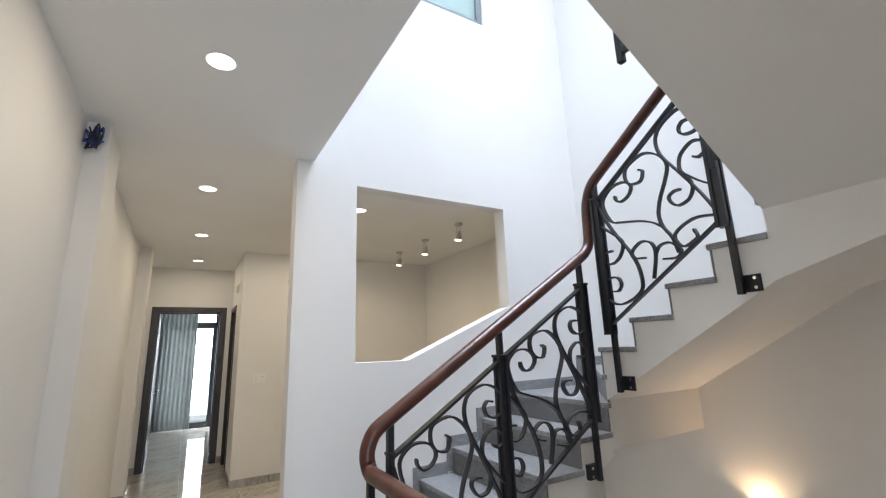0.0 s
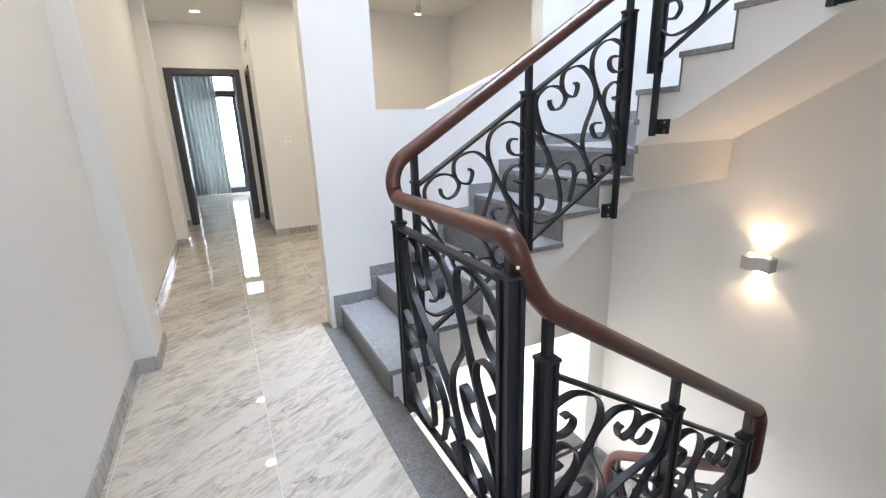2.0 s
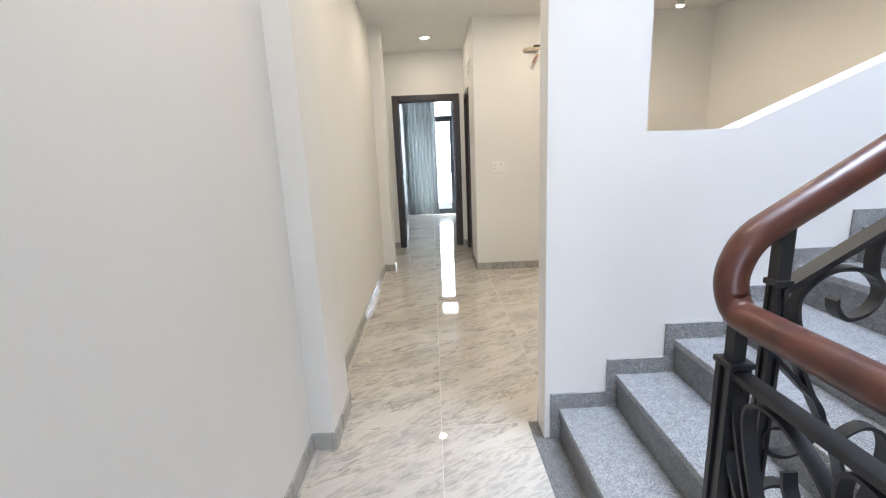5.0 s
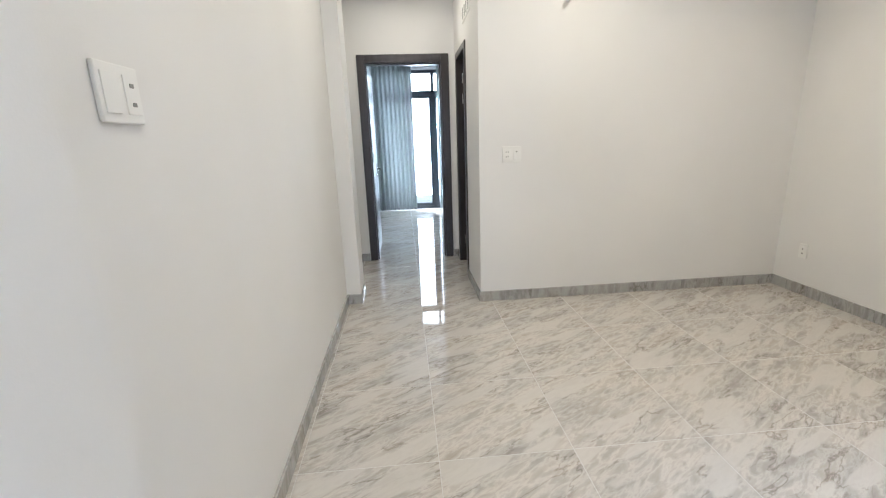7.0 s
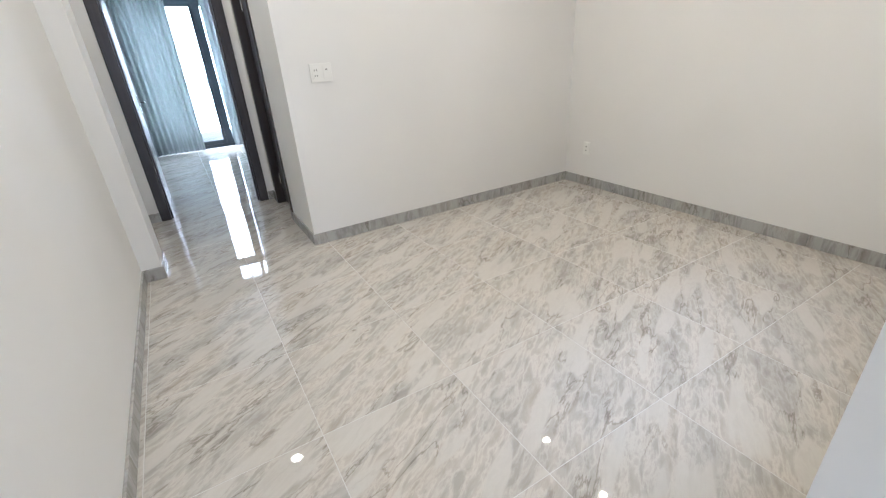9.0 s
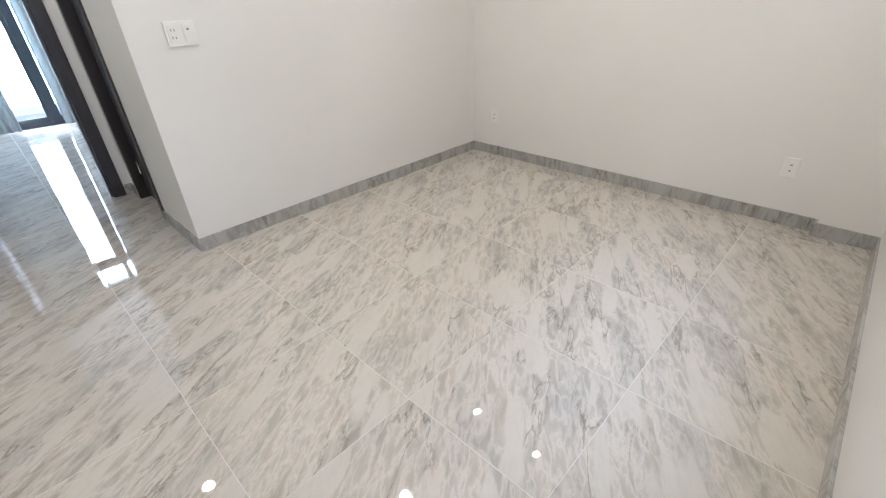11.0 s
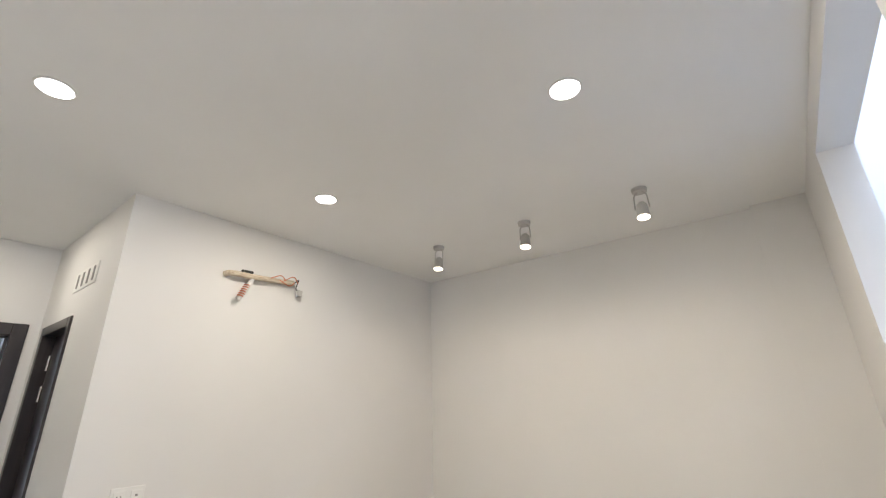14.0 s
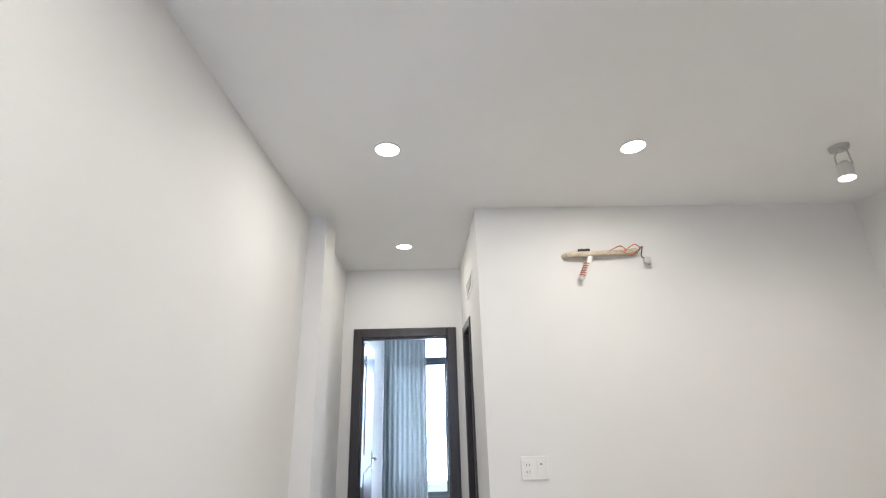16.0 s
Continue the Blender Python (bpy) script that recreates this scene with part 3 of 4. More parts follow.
def bracket(rail, x, y, z, axis, z_post):
    """A fixing leg and bolted plate on the side of a flight."""
    leg = part("bracket", boxes((x - 0.014, x + 0.014, y - 0.014, y + 0.014, z - 0.05, z_post), bevel=0.002), M_IRON, rail)
    if axis == "y":
        p = boxes((x - 0.075, x + 0.005, y + 0.002, y + 0.0295, z - 0.04, z + 0.04), bevel=0.003)
        bolts = [((x - 0.052, y - 0.004, z + dz), (x - 0.052, y + 0.004, z + dz)) for dz in (-0.022, 0.022)]
    elif axis == "s":
        p = boxes((x - 0.04, x + 0.04, y - 0.0945, y - 0.082, z - 0.04, z + 0.04), bevel=0.003)
        bolts = [((x + dx, y - 0.084, z), (x + dx, y - 0.076, z)) for dx in (-0.024, 0.024)]
        part("arm", boxes((x - 0.012, x + 0.012, y - 0.083, y - 0.013, z - 0.012, z + 0.012)), M_IRON, rail)
    else:
        p = boxes((x + 0.032, x + 0.0445, y - 0.075, y + 0.005, z - 0.04, z + 0.04), bevel=0.003)
        part("arm", boxes((x + 0.0142, x + 0.032, y - 0.012, y + 0.012, z - 0.03, z + 0.01)), M_IRON, rail)
        bolts = [((x + 0.026, y - 0.052, z + dz), (x + 0.034, y - 0.052, z + dz)) for dz in (-0.022, 0.022)]
    part("plate", p, M_IRON, rail)
    for a, b in bolts:
        part("bolt", cyl(bmesh.new(), a, b, 0.008, seg=8), M_CHROME, leg)


GX = 1.275     # line of the guard beside the corridor
RX, RYN, RYS = XC - 0.045, YC - 0.03, YS + 0.095
SL = 0.165 / RUN1


def nose1(x):
    return RISE + (x - R1 + 0.02) * RISE / RUN1


def nose2(y):
    return 9 * RISE + (YC + 0.02 - y) * RISE / RUN2


def nose3(x):
    return 15 * RISE + (XC + 0.02 - x) * RISE / RUN3


def railing():
    rail = empty("stair_railing", label="black wrought iron scroll railing with red-brown wooden handrail", category="railing")
    up = 0.96
    up3 = 0.875
    line = [(2.72, RYS, nose3(2.72) + up3 - FLOOR_RISE), (GX + 0.11, RYS, nose3(GX + 0.11) + up3 - FLOOR_RISE), (GX + 0.03, RYS - 0.005, 0.93), (GX, RYS, 1.02), (GX, RYN - 0.02, 1.02), (GX - 0.01, RYN, 1.09), (GX + 0.02, RYN, nose1(GX) + up),
            (2.72, RYN, nose1(2.72) + up), (RX, RYN, nose1(2.72) + up + 0.07), (RX, RYN - 0.01, 2.40), (RX, RYN - 0.06, nose2(RYN - 0.06) + up), (RX, -1.84, nose2(-1.84) + up), (RX, RYS, nose2(-1.84) + up + 0.06), (RX - 0.01, RYS, nose3(2.72) + up3 - 0.06), (2.72, RYS, nose3(2.72) + up3)]
    part("handrail", tube(bmesh.new(), rounded(line, 0.085, 8), 0.033, 16), M_RAIL, rail, "varnished red-brown wooden handrail", smooth=True)
    plug = part("screw_plug", boxes((-0.005, 0.005, -0.005, 0.005, -0.002, 0.002), bevel=0.001), M_CHROME, rail, "small metal screw plug in the handrail bend")
    plug.matrix_basis = look((1.273, -1.884, 0.945), (1.29, -1.86, 0.93))
    # corridor guard
    post(rail, GX, RYN - 0.03, -0.06, 0.92, 1.0, 0.024)
    post(rail, GX, RYS + 0.005, -0.06, 0.92, 1.0, 0.03)
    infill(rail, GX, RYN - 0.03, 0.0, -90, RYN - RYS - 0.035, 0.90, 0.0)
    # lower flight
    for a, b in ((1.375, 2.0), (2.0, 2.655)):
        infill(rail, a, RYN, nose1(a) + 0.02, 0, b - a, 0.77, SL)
    for x, w in ((1.375, 0.015), (2.0, 0.028), (2.655, 0.028)):
        post(rail, x, RYN, nose1(x) - 0.0, nose1(x) + 0.81, nose1(x) + up - 0.02, w)
    bracket(rail, 2.65, RYN, nose1(2.64) - 0.25, "y", nose1(2.655) + 0.05)
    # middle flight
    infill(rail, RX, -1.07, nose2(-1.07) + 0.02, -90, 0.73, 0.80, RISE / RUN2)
    for y in (-1.07, -1.80):
        post(rail, RX, y, nose2(y) - 0.02, nose2(y) + 0.84, nose2(y) + up - 0.02, 0.028)
        bracket(rail, RX, y - 0.02, nose2(y) - 0.30, "x", nose2(y))
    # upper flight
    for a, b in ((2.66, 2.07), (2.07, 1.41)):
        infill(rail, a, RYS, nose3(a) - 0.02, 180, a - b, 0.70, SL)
    for x in (2.66, 2.07, 1.41):
        post(rail, x, RYS, nose3(x) - 0.04, nose3(x) + 0.72, nose3(x) + up3 - 0.02, 0.028)
    for x in (2.66, 2.07, 1.41):
        bracket(rail, x, RYS, nose3(x) - 0.24, "s", nose3(x))
    return rail


rail = railing()
copy_thing(rail, pose(0, 0, -FLOOR_RISE))

# ---- doors ----


def door_frame(name, x0, x1, y0, y1, z1, w, label):
    d = tagged(mesh_object(name, boxes((x0, x0 + w, y0, y1, 0, z1), (x1 - w, x1, y0, y1, 0, z1), (x0 + w, x1 - w, y0, y1, z1 - w, z1), bevel=0.006), M_DOOR), label, "door", "", "structure")
    part("stop", boxes((x0 + w, x0 + w + 0.015, y0 + 0.05, y1 - 0.03, 0, z1 - w), (x1 - w - 0.015, x1 - w, y0 + 0.05, y1 - 0.03, 0, z1 - w), (x0 + w, x1 - w, y0 + 0.05, y1 - 0.03, z1 - w - 0.015, z1 - w)), M_DOOR, d)
    return d


def lever(parent, x, y, z, side):
    h = part("door_handle", boxes((x, x + side * 0.008, y - 0.02, y + 0.02, z - 0.11, z + 0.07), bevel=0.003) if side > 0 else boxes((x - 0.008, x, y - 0.02, y + 0.02, z - 0.11, z + 0.07), bevel=0.003), M_CHROME, parent, "chrome lever handle")
    part("lever", tube(bmesh.new(), rounded([(x, y, z), (x + side * 0.05, y, z), (x + side * 0.05, y - 0.12, z)], 0.015), 0.009, 8), M_CHROME, h, smooth=True)


d1 = door_frame("door_1", 0.103, 1.074, YD - 0.015, YD + 0.135, 2.228, 0.085, "open dark brown panelled bedroom door and frame")
leaf = part("door_leaf", boxes((0.150, 0.190, YD + 0.14, YD + 0.93, 0.01, 2.135), bevel=0.003), M_DOOR, d1, "dark brown door leaf standing open")
for za, zb in ((0.15, 0.95), (1.1, 2.0)):
    part("panel", boxes((0.188, 0.197, YD + 0.27, YD + 0.80, za, zb), bevel=0.004), M_DOOR, leaf)
for z in (0.25, 1.75, 1.95):
    part("hinge", cyl(bmesh.new(), (0.196, YD + 0.132, z - 0.05), (0.196, YD + 0.132, z + 0.05), 0.009, seg=10), M_CHROME, leaf, "chrome hinge")
lever(leaf, 0.190, YD + 0.87, 1.0, 1)


def side_door():
    a, b, z1, w = 3.83, 4.52, 2.19, 0.06
    d = tagged(mesh_object("door_2", boxes((1.125, 1.25, a, a + w, 0, z1), (1.125, 1.25, b - w, b, 0, z1), (1.125, 1.25, a + w, b - w, z1 - w, z1), bevel=0.005), M_DOOR), "dark brown side door in a deep frame", "door", "", "structure")
    lf = part("door_leaf", boxes((1.20, 1.24, a + w, b - w, 0.01, z1 - w), bevel=0.003), M_DOOR, d)
    for za, zb in ((0.15, 0.95), (1.1, 2.0)):
        part("panel", boxes((1.193, 1.202, a + w + 0.1, b - w - 0.1, za, zb), bevel=0.004), M_DOOR, lf)
    for z in (0.25, 1.75, 1.95):
        part("hinge", cyl(bmesh.new(), (1.195, b - w - 0.004, z - 0.05), (1.195, b - w - 0.004, z + 0.05), 0.009, seg=10), M_CHROME, lf)
    lever(lf, 1.20, a + w + 0.08, 1.0, -1)


side_door()


def vent():
    v = empty("wall_vent", label="small white slotted air vent in the wall above the side door", category="vent")
    part("backing", boxes((1.131, 1.1375, 3.54, 3.98, 2.35, 2.48), bevel=0.002), M_WHITE, v)
    for i in range(4):
        y = 3.585 + i * 0.105
        part("slot", boxes((1.128, 1.1315, y, y + 0.03, 2.37, 2.46)), M_SLOT, v, "narrow grey slot")


vent()

# ---- bedroom ----


def balcony_door():
    d = tagged(mesh_object("window_1", boxes((0.05, 0.11, 8.42, 8.50, 0, 2.62), (1.12, 1.18, 8.42, 8.50, 0, 2.62), (2.84, 2.90, 8.42, 8.50, 0, 2.62), (2.0, 2.06, 8.42, 8.50, 0, 2.62), (0.11, 2.84, 8.42, 8.50, 2.56, 2.62), (0.11, 2.84, 8.42, 8.50, 2.16, 2.25), (0.11, 2.84, 8.42, 8.50, 0.0, 0.05)), M_ALU), "dark aluminium framed glass balcony door with transom lights", "window", "", "structure")
    for x0, x1 in ((0.11, 1.12), (1.18, 2.0), (2.06, 2.84)):
        s = part("sash", boxes((x0, x0 + 0.045, 8.44, 8.48, 0.05, 2.16), (x1 - 0.045, x1, 8.44, 8.48, 0.05, 2.16), (x0 + 0.045, x1 - 0.045, 8.44, 8.48, 0.05, 0.11), (x0 + 0.045, x1 - 0.045, 8.44, 8.48, 2.11, 2.16)), M_ALU, d)
        for z0, z1 in ((0.11, 2.11), (2.25, 2.56)):
            g = part("pane", boxes((x0 + (0.045 if z0 < 1 else 0), x1 - (0.045 if z0 < 1 else 0), 8.457, 8.463, z0, z1)), M_GLASS, s)
            g.visible_shadow = False
    part("pull_handle", tube(bmesh.new(), rounded([(1.06, 8.44, 0.95), (1.06, 8.40, 0.95), (1.06, 8.40, 1.12), (1.06, 8.44, 1.12)], 0.015), 0.008, 8), M_ALU, d)


balcony_door()


def curtain(x0, x1, y, label, folds):
    c = empty("curtain", label=label, category="curtain")
    bm = bmesh.new()
    n = folds * 10
    rows = []
    for z in (0.02, 0.5, 1.2, 2.0, 2.70):
        row = []
        for i in range(n + 1):
            s = i / n
            amp = 0.045 * (0.75 + 0.25 * math.sin(7.3 * s + z))
            row.append(bm.verts.new((x0 + (x1 - x0) * s, y + amp * math.sin(2 * math.pi * folds * s + 0.15 * z), z)))
        rows.append(row)
    for a, b in zip(rows, rows[1:]):
        for i in range(n):
            bm.faces.new((a[i], a[i + 1], b[i + 1], b[i]))
    bmesh.ops.solidify(bm, geom=bm.faces[:], thickness=0.004)
    part("cloth", bm, M_CURTAIN, c, smooth=True)
    part("heading", boxes((x0, x1, y - 0.02, y + 0.02, 2.70, 2.73)), M_CURTAIN, c)
    part("track", boxes((x0 - 0.02, x1 + 0.02, y - 0.012, y + 0.012, 2.73, H)), M_ALU, c)


curtain(0.03, 0.76, 8.25, "grey-green floor length curtain drawn back in folds", 9)
curtain(1.22, 2.9, 8.25, "grey-green floor length curtain hanging closed in folds", 16)

structure("pavement_balcony", boxes((-0.2, XR + 0.2, 8.56, 10.0, -0.2, -0.03)), M_CONCRETE, "pale balcony floor slab")
structure("wall_parapet", boxes((-0.2, XR + 0.2, 9.85, 10.0, -0.03, 0.85)), M_WALL, "low white balcony parapet")


def tree(x, y, z, h, r, seed):
    rng = random.Random(seed)
    t = empty("tree", label="leafy green tree beyond the balcony", category="tree")
    bm = bmesh.new()
    cyl(bm, (x, y, z), (x + 0.1, y, z + h * 0.55), 0.2, 0.12, 10)
    for i in range(7):
        a = rng.uniform(0, 6.28)
        cyl(bm, (x + 0.1, y, z + h * (0.35 + 0.03 * i)), (x + r * 0.7 * math.cos(a), y + r * 0.7 * math.sin(a), z + h * rng.uniform(0.6, 0.9)), 0.07, 0.02, 6)
    part("trunk", bm, M_BARK, t)
    vs, fs = [], []
    for i in range(2600):
        a, b, c = rng.gauss(0, 0.45), rng.gauss(0, 0.45), rng.gauss(0, 0.42)
        p = Vector((x + a * r, y + b * r, z + h * 0.75 + c * r * 0.8))
        q = Euler((rng.uniform(0, 6.28), rng.uniform(0, 6.28), rng.uniform(0, 6.28))).to_matrix()
        s = rng.uniform(0.10, 0.2)
        k = len(vs)
        vs += [p + q @ Vector(v) * s for v in ((-1, 0, 0), (0, -0.45, 0.1), (1, 0, 0), (0, 0.45, 0.1))]
        fs.append((k, k + 1, k + 2, k + 3))
    me = bpy.data.meshes.new("crown")
    me.from_pydata(vs, [], fs)
    me.materials.append(M_LEAF)
    ob = new("crown", me)
    ob.parent = t
    ob["kind"] = "stuff"


tree(-2.4, 24.0, -7.0, 8.9, 2.2, 1)
tree(2.6, 22.0, -7.0, 8.8, 2.0, 2)
tree(6.5, 26.0, -7.0, 9.2, 2.4, 3)

# ---- upper window ----
uw = tagged(mesh_object("window_2", boxes((2.0, 2.05, 0.02, 0.09, 4.52, 5.3), (2.74, 2.79, 0.02, 0.09, 4.52, 5.3), (2.05, 2.74, 0.02, 0.09, 4.52, 4.57), (2.05, 2.74, 0.02, 0.09, 5.25, 5.3), bevel=0.004), M_GREYALU), "small grey framed window with teal frosted glass", "window", "", "structure")
part("pane", boxes((2.05, 2.74, 0.05, 0.056, 4.57, 5.25)), M_FROST, uw)

# ---- light fittings ----


def downlight(x, y):
    d = empty("downlight", pose(x, y, H), label="round white recessed ceiling downlight, switched on", category="ceiling light", group="recessed ceiling downlights")
    bm = bmesh.new()
    tube(bm, [(0.062 * math.cos(a), 0.062 * math.sin(a), -0.002) for a in [i * math.pi / 16 for i in range(33)]], 0.005, 8)
    part("trim_ring", bm, M_WHITE, d, smooth=True)
    part("diffuser", cyl(bmesh.new(), (0, 0, -0.006), (0, 0, -0.001), 0.058, seg=32), M_GLOW, d, "glowing round diffuser")
    return d


# the first fitting is the added one, out of view
_d = downlight(*DOWNLIGHTS[0])
for px, py in DOWNLIGHTS[1:]:
    copy_thing(_d, pose(px, py, H))


def spotlight(x, y):
    s = empty("spotlight", pose(x, y, H), label="small white adjustable ceiling spotlight, switched on", category="spotlight", group="row of ceiling spotlights")
    part("base", cyl(bmesh.new(), (0, 0, -0.022), (0, 0, 0), 0.042, 0.045, 24), M_LAMPBODY, s)
    bm = bmesh.new()
    for sx in (-1, 1):
        tube(bm, rounded([(0, 0.012 * sx, -0.02), (0, 0.036 * sx, -0.04), (0, 0.040 * sx, -0.125)], 0.015), 0.004, 6)
    part("bracket", bm, M_LAMPBODY, s)
    can = bmesh.new()
    cyl(can, (-0.002, 0, -0.108), (-0.012, 0, -0.185), 0.030, 0.037, 24)
    cyl(can, (0.001, 0, -0.090), (-0.002, 0, -0.108), 0.016, 0.030, 24)
    c = part("can", can, M_LAMPBODY, s)
    part("lamp_face", cyl(bmesh.new(), (-0.012, 0, -0.1855), (-0.0125, 0, -0.189), 0.034, seg=24), M_GLOW_WARM, c, "warm glowing lamp face")
    return s


_s = spotlight(*SPOTS[0])
for px, py in SPOTS[1:]:
    copy_thing(_s, pose(px, py, H))
for px, py in SPOTS:
    lamp("spotlight_lamp", "SPOT", look((px - 0.0135, py, H - 0.196), (px + 0.05, py, 0)), 14, WARMER, angle=radians(165), blend=1.0, size=0.03)

WL = (XR - 0.05, -1.26, 0.36)


def wall_lamp():
    x, y, z = WL
    w = empty("wall_lamp", label="white box wall lamp shining warm light up and down", category="wall lamp")
    bm = bmesh.new()
    pts = []
    for i in range(13):
        s = i / 12
        pts.append((y - 0.09 + 0.18 * s, z + 0.045 + 0.008 * math.sin(s * 2 * math.pi)))
    for i in range(13):
        s = 1 - i / 12
        pts.append((y - 0.09 + 0.18 * s, z - 0.045 + 0.008 * math.sin(s * 2 * math.pi)))
    prism(bm, pts, x - 0.04, XR - 0.002, "x")
    part("body", bm, M_LAMPBODY, w)
    for s in (-1, 1):
        for dy in (-0.05, 0.0, 0.05):
            part("lens", cyl(bmesh.new(), (x, y + dy, z + s * 0.045), (x, y + dy, z + s * 0.06), 0.018, seg=12), M_GLOW_WARM, w, "glowing lens")


wall_lamp()
for s in (-1, 1):
    top = WL[2] + s * 0.063
    lamp("wall_lamp_beam", "SPOT", look((WL[0], WL[1], top), (WL[0] - 0.05, WL[1], top + s)), (16 if s > 0 else 12), (1.0, 0.66, 0.36), angle=radians(130), blend=1.0, size=0.03)
    for dy, lean in ((-0.075, -0.62), (-0.03, -0.50), (0.03, 0.50), (0.075, 0.62)):
        lamp("wall_lamp_ray", "SPOT", look((WL[0] + 0.022, WL[1] + dy, top - s * 0.01), (WL[0] + 0.056, WL[1] + dy + lean * 0.24, top + s * 0.24)), 13, (1.0, 0.72, 0.42), angle=radians(8), blend=1.0, size=0.003)

# ---- switches, sockets, pipes and cables ----


def plate_on(axis, x, y, z, w, h, label, holes):
    p = empty("socket_plate" if holes else "switch_plate", label=label, category="socket" if holes else "switch")
    u0 = w / 2
    if axis == "y-":
        part("plate", boxes((x - u0, x + u0, y - 0.010, y, z - h / 2, z + h / 2), bevel=0.003), M_WHITE, p)
        for dx in (-u0 / 2, u0 / 2):
            if w < 0.1:
                dx = 0
            m = part("module", boxes((x + dx - 0.024, x + dx + 0.024, y - 0.013, y - 0.009, z - h * 0.34, z + h * 0.34), bevel=0.001), M_WHITE, p)
            if dx <= 0:
                for dz in (-0.018, 0.018):
                    for du in (-0.008, 0.008):
                        part("slot", boxes((x + dx + du - 0.002, x + dx + du + 0.002, y - 0.0145, y - 0.0125, z + dz - 0.006, z + dz + 0.006)), M_SLOT, m)
            else:
                part("indicator", boxes((x + dx - 0.006, x + dx + 0.006, y - 0.0145, y - 0.0125, z + 0.015, z + 0.024)), M_SLOT, m)
    else:
        s = 1 if axis == "x+" else -1
        a, b = sorted((x, x + s * 0.010))
        part("plate", boxes((a, b, y - u0, y + u0, z - h / 2, z + h / 2), bevel=0.003), M_WHITE, p)
        for dy in ((-u0 / 2, u0 / 2) if w > 0.1 else (0,)):
            a, b = sorted((x + s * 0.009, x + s * 0.013))
            m = part("module", boxes((a, b, y + dy - 0.022, y + dy + 0.022, z - h * 0.34, z + h * 0.34), bevel=0.001), M_WHITE, p)
            a, b = sorted((x + s * 0.0125, x + s * 0.0145))
            if dy == 0 or dy > 0:
                for dz in (-0.018, 0.018):
                    part("slot", boxes((a, b, y + dy - 0.006, y + dy + 0.006, z + dz - 0.004, z + dz + 0.004)), M_SLOT, m)
    return p


plate_on("y-", 1.395, YB, 1.217, 0.15, 0.12, "white double socket and switch plate on the room wall", True)
plate_on("x+", 0.0, 0.69, 1.455, 0.13, 0.11, "white double switch plate on the corridor wall", False)
plate_on("x-", XR, 2.916, 0.36, 0.075, 0.12, "single white socket low on the wall", True)
plate_on("x-", XR, 0.646, 0.365, 0.075, 0.12, "single white socket low on the wall", True)


def pipe_stub():
    p = empty("pipe_stub", label="beige wrapped air conditioning pipe ends with copper tails", category="pipe")
    y = YB - 0.035
    part("wrapped_pipe", tube(bmesh.new(), spline([(1.70, YB, 2.45), (1.73, y, 2.455), (1.85, y - 0.01, 2.455), (2.05, y, 2.465), (2.18, y, 2.475)], 5), 0.018, 10), M_WRAP, p, "beige tape wrapped pipe", smooth=True)
    part("sleeve", cyl(bmesh.new(), (1.80, YB - 0.03, 2.475), (1.87, YB - 0.03, 2.485), 0.02, 0.012, 10), M_DARK, p)
    part("drain_tail", tube(bmesh.new(), spline([(1.87, y, 2.45), (1.85, y - 0.01, 2.40), (1.81, y - 0.01, 2.33), (1.79, y, 2.29)], 5), 0.016, 8), M_WHITE, p, smooth=True)
    coil = [(1.84 - 0.045 * s / 30 + 0.02 * math.cos(s * 1.25), y - 0.012 + 0.02 * math.sin(s * 1.25), 2.40 - 0.09 * s / 30) for s in range(31)]
    part("copper_coil", tube(bmesh.new(), coil, 0.004, 6), M_COPPER, p, "coiled copper wire", smooth=True)
    for a, b in ((2.08, 2.50), (2.15, 2.44), (2.18, 2.51)):
        part("wire_tail", tube(bmesh.new(), spline([(a - 0.09, y - 0.02, 2.47), (a - 0.02, y - 0.03, b), (a + 0.02, y - 0.03, 2.47)], 5), 0.0035, 6), M_COPPER, p, smooth=True)
    part("end_wire", tube(bmesh.new(), spline([(2.19, y, 2.475), (2.215, y - 0.01, 2.50), (2.205, y, 2.44), (2.23, y, 2.42)], 5), 0.004, 6), M_DARK, p, smooth=True)
    part("connector", boxes((2.215, 2.255, y - 0.015, y + 0.015, 2.385, 2.43), bevel=0.006), M_LAMPBODY, p)


pipe_stub()


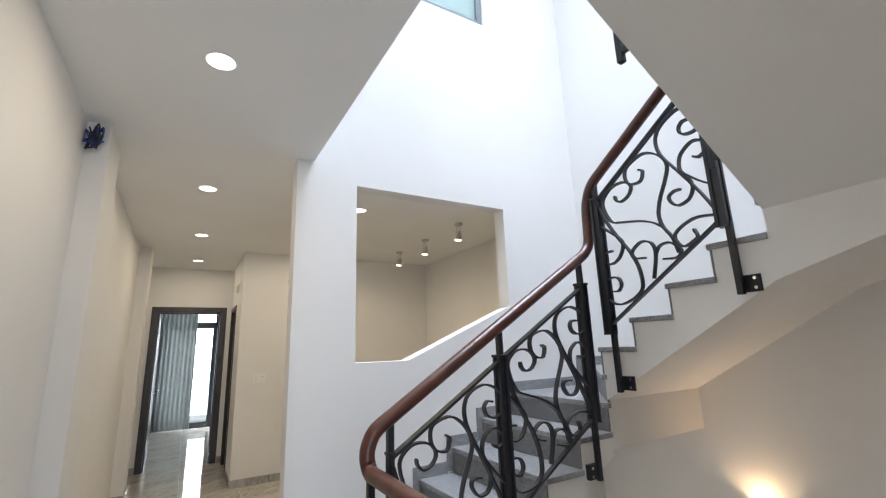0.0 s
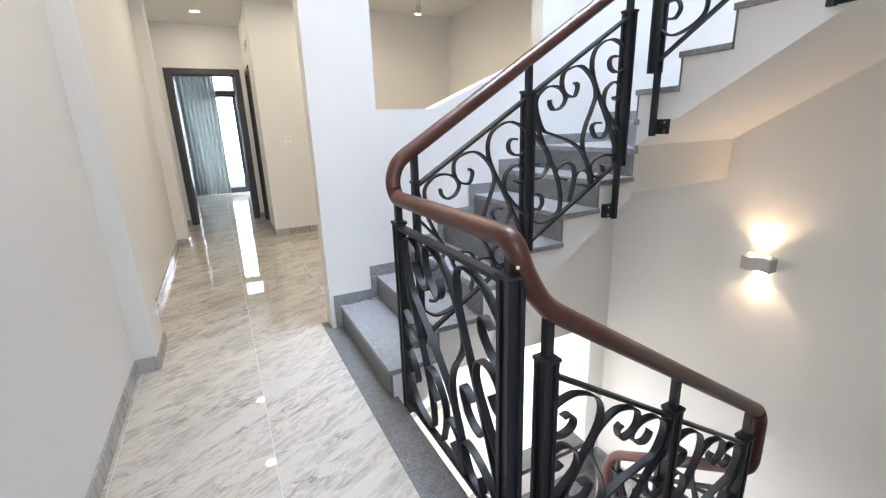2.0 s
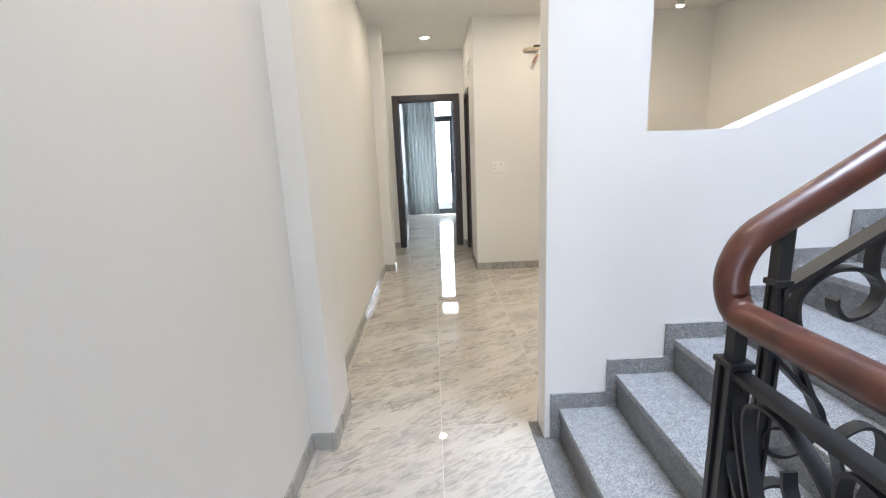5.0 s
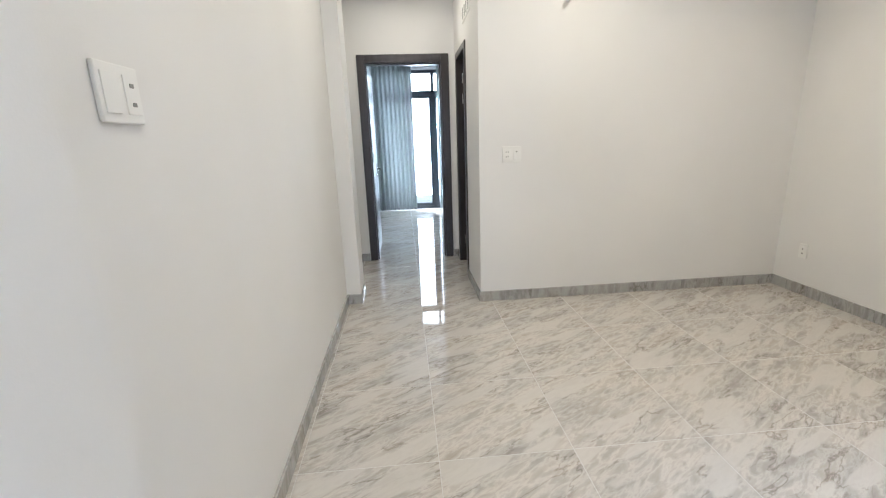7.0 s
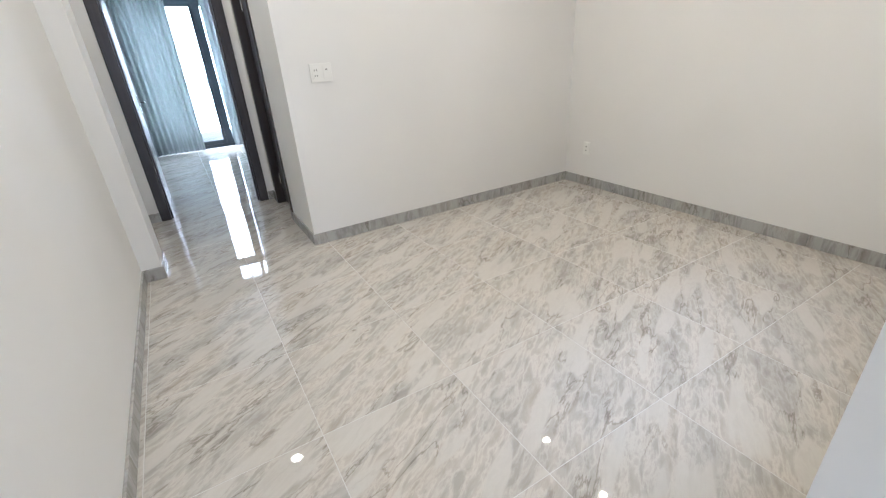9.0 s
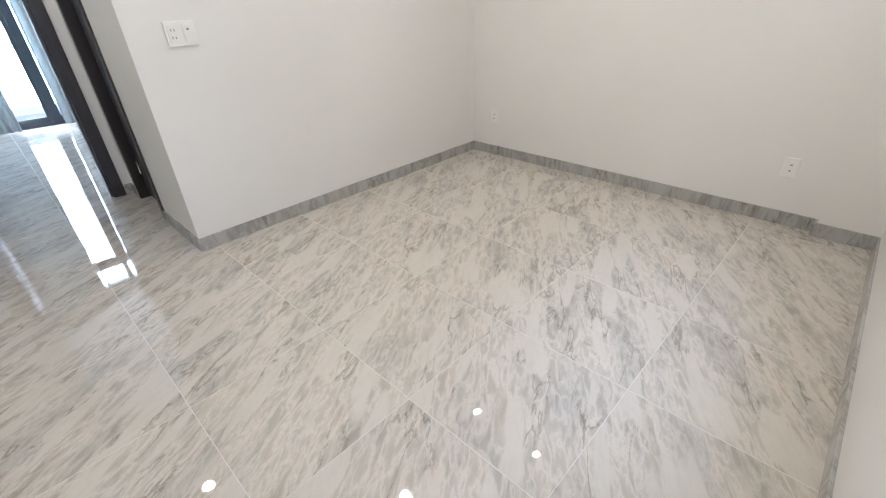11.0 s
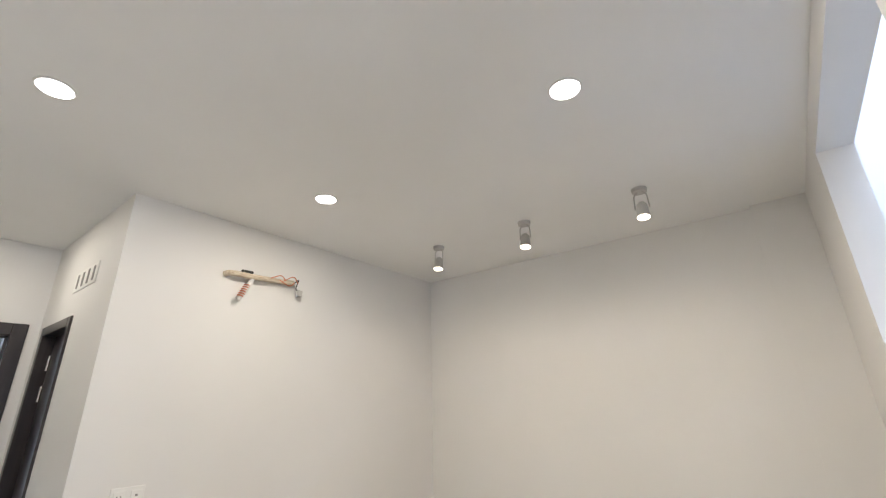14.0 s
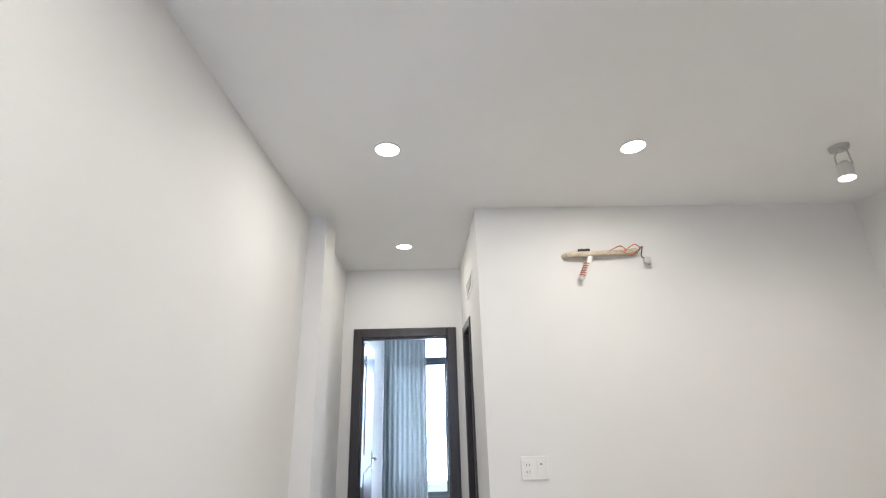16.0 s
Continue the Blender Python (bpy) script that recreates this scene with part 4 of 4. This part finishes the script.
def cable_tuft():
    c = empty("cable_tuft", label="loose tuft of blue electric cables hanging from the wall", category="cable")
    rng = random.Random(4)
    for i in range(7):
        pts = [(0.04, 0.012, 2.73)]
        for k in range(4):
            pts.append((0.04 + rng.uniform(-0.04, 0.05), -0.02 - rng.uniform(0, 0.05), 2.71 + rng.uniform(-0.09, 0.07)))
        part("cable", tube(bmesh.new(), spline(pts, 6), 0.0045, 6), M_BLUE if i % 3 else M_DARK, c, smooth=True)
    part("hole", cyl(bmesh.new(), (0.04, 0.0115, 2.73), (0.04, 0.009, 2.73), 0.03, seg=14), M_DARK, c)


cable_tuft()

# ---- floor tiles ----
floor = structure("floor", boxes((0, 1.22, -4.5, 8.56, -0.15, -0.0009), (1.22, XR, 0.06, 8.56, -0.15, -0.0009), (1.22, XR, -4.5, -2.9, -0.15, -0.0025)), M_GROUT, "polished grey veined marble tile floor")


def tile_bm(x0, x1, y0, y1):
    bm = bmesh.new()
    e = 0.0012
    lo = [bm.verts.new(v) for v in ((x0, y0, -0.008), (x1, y0, -0.008), (x1, y1, -0.008), (x0, y1, -0.008))]
    mi = [bm.verts.new(v) for v in ((x0, y0, -e), (x1, y0, -e), (x1, y1, -e), (x0, y1, -e))]
    hi = [bm.verts.new(v) for v in ((x0 + e, y0 + e, 0), (x1 - e, y0 + e, 0), (x1 - e, y1 - e, 0), (x0 + e, y1 - e, 0))]
    for a, b in ((lo, mi), (mi, hi)):
        for i in range(4):
            bm.faces.new((a[i], a[(i + 1) % 4], b[(i + 1) % 4], b[i]))
    bm.faces.new(hi)
    bm.faces.new(lo[::-1])
    return bm


_tiles = {}
GAP = 0.0014
for i in range(-1, 7):
    for j in range(-9, 14):
        x0, y0 = 0.03 + 0.6 * i, 0.735 + 0.6 * j
        xs = (max(x0 + GAP, 0.001), min(x0 + 0.6 - GAP, XR - 0.001))
        ys = (max(y0 + GAP, -4.49), min(y0 + 0.6 - GAP, 8.40))
        if ys[0] < -0.001:
            if ys[1] > 0 and xs[0] > 1.0:
                ys = (0.06, ys[1])
            elif xs[0] > 1.07:
                continue
            elif xs[1] > 1.08:
                xs = (xs[0], 1.08)
        if xs[1] - xs[0] < 0.01 or ys[1] - ys[0] < 0.01:
            continue
        w, d = round(xs[1] - xs[0], 4), round(ys[1] - ys[0], 4)
        if (w, d) not in _tiles:
            ob = mesh_object("tile", tile_bm(0, w, 0, d), M_TILE, floor)
            _tiles[(w, d)] = ob.data
        else:
            ob = new("tile", _tiles[(w, d)])
            ob.parent = floor
        ob.location = (xs[0], ys[0], 0)
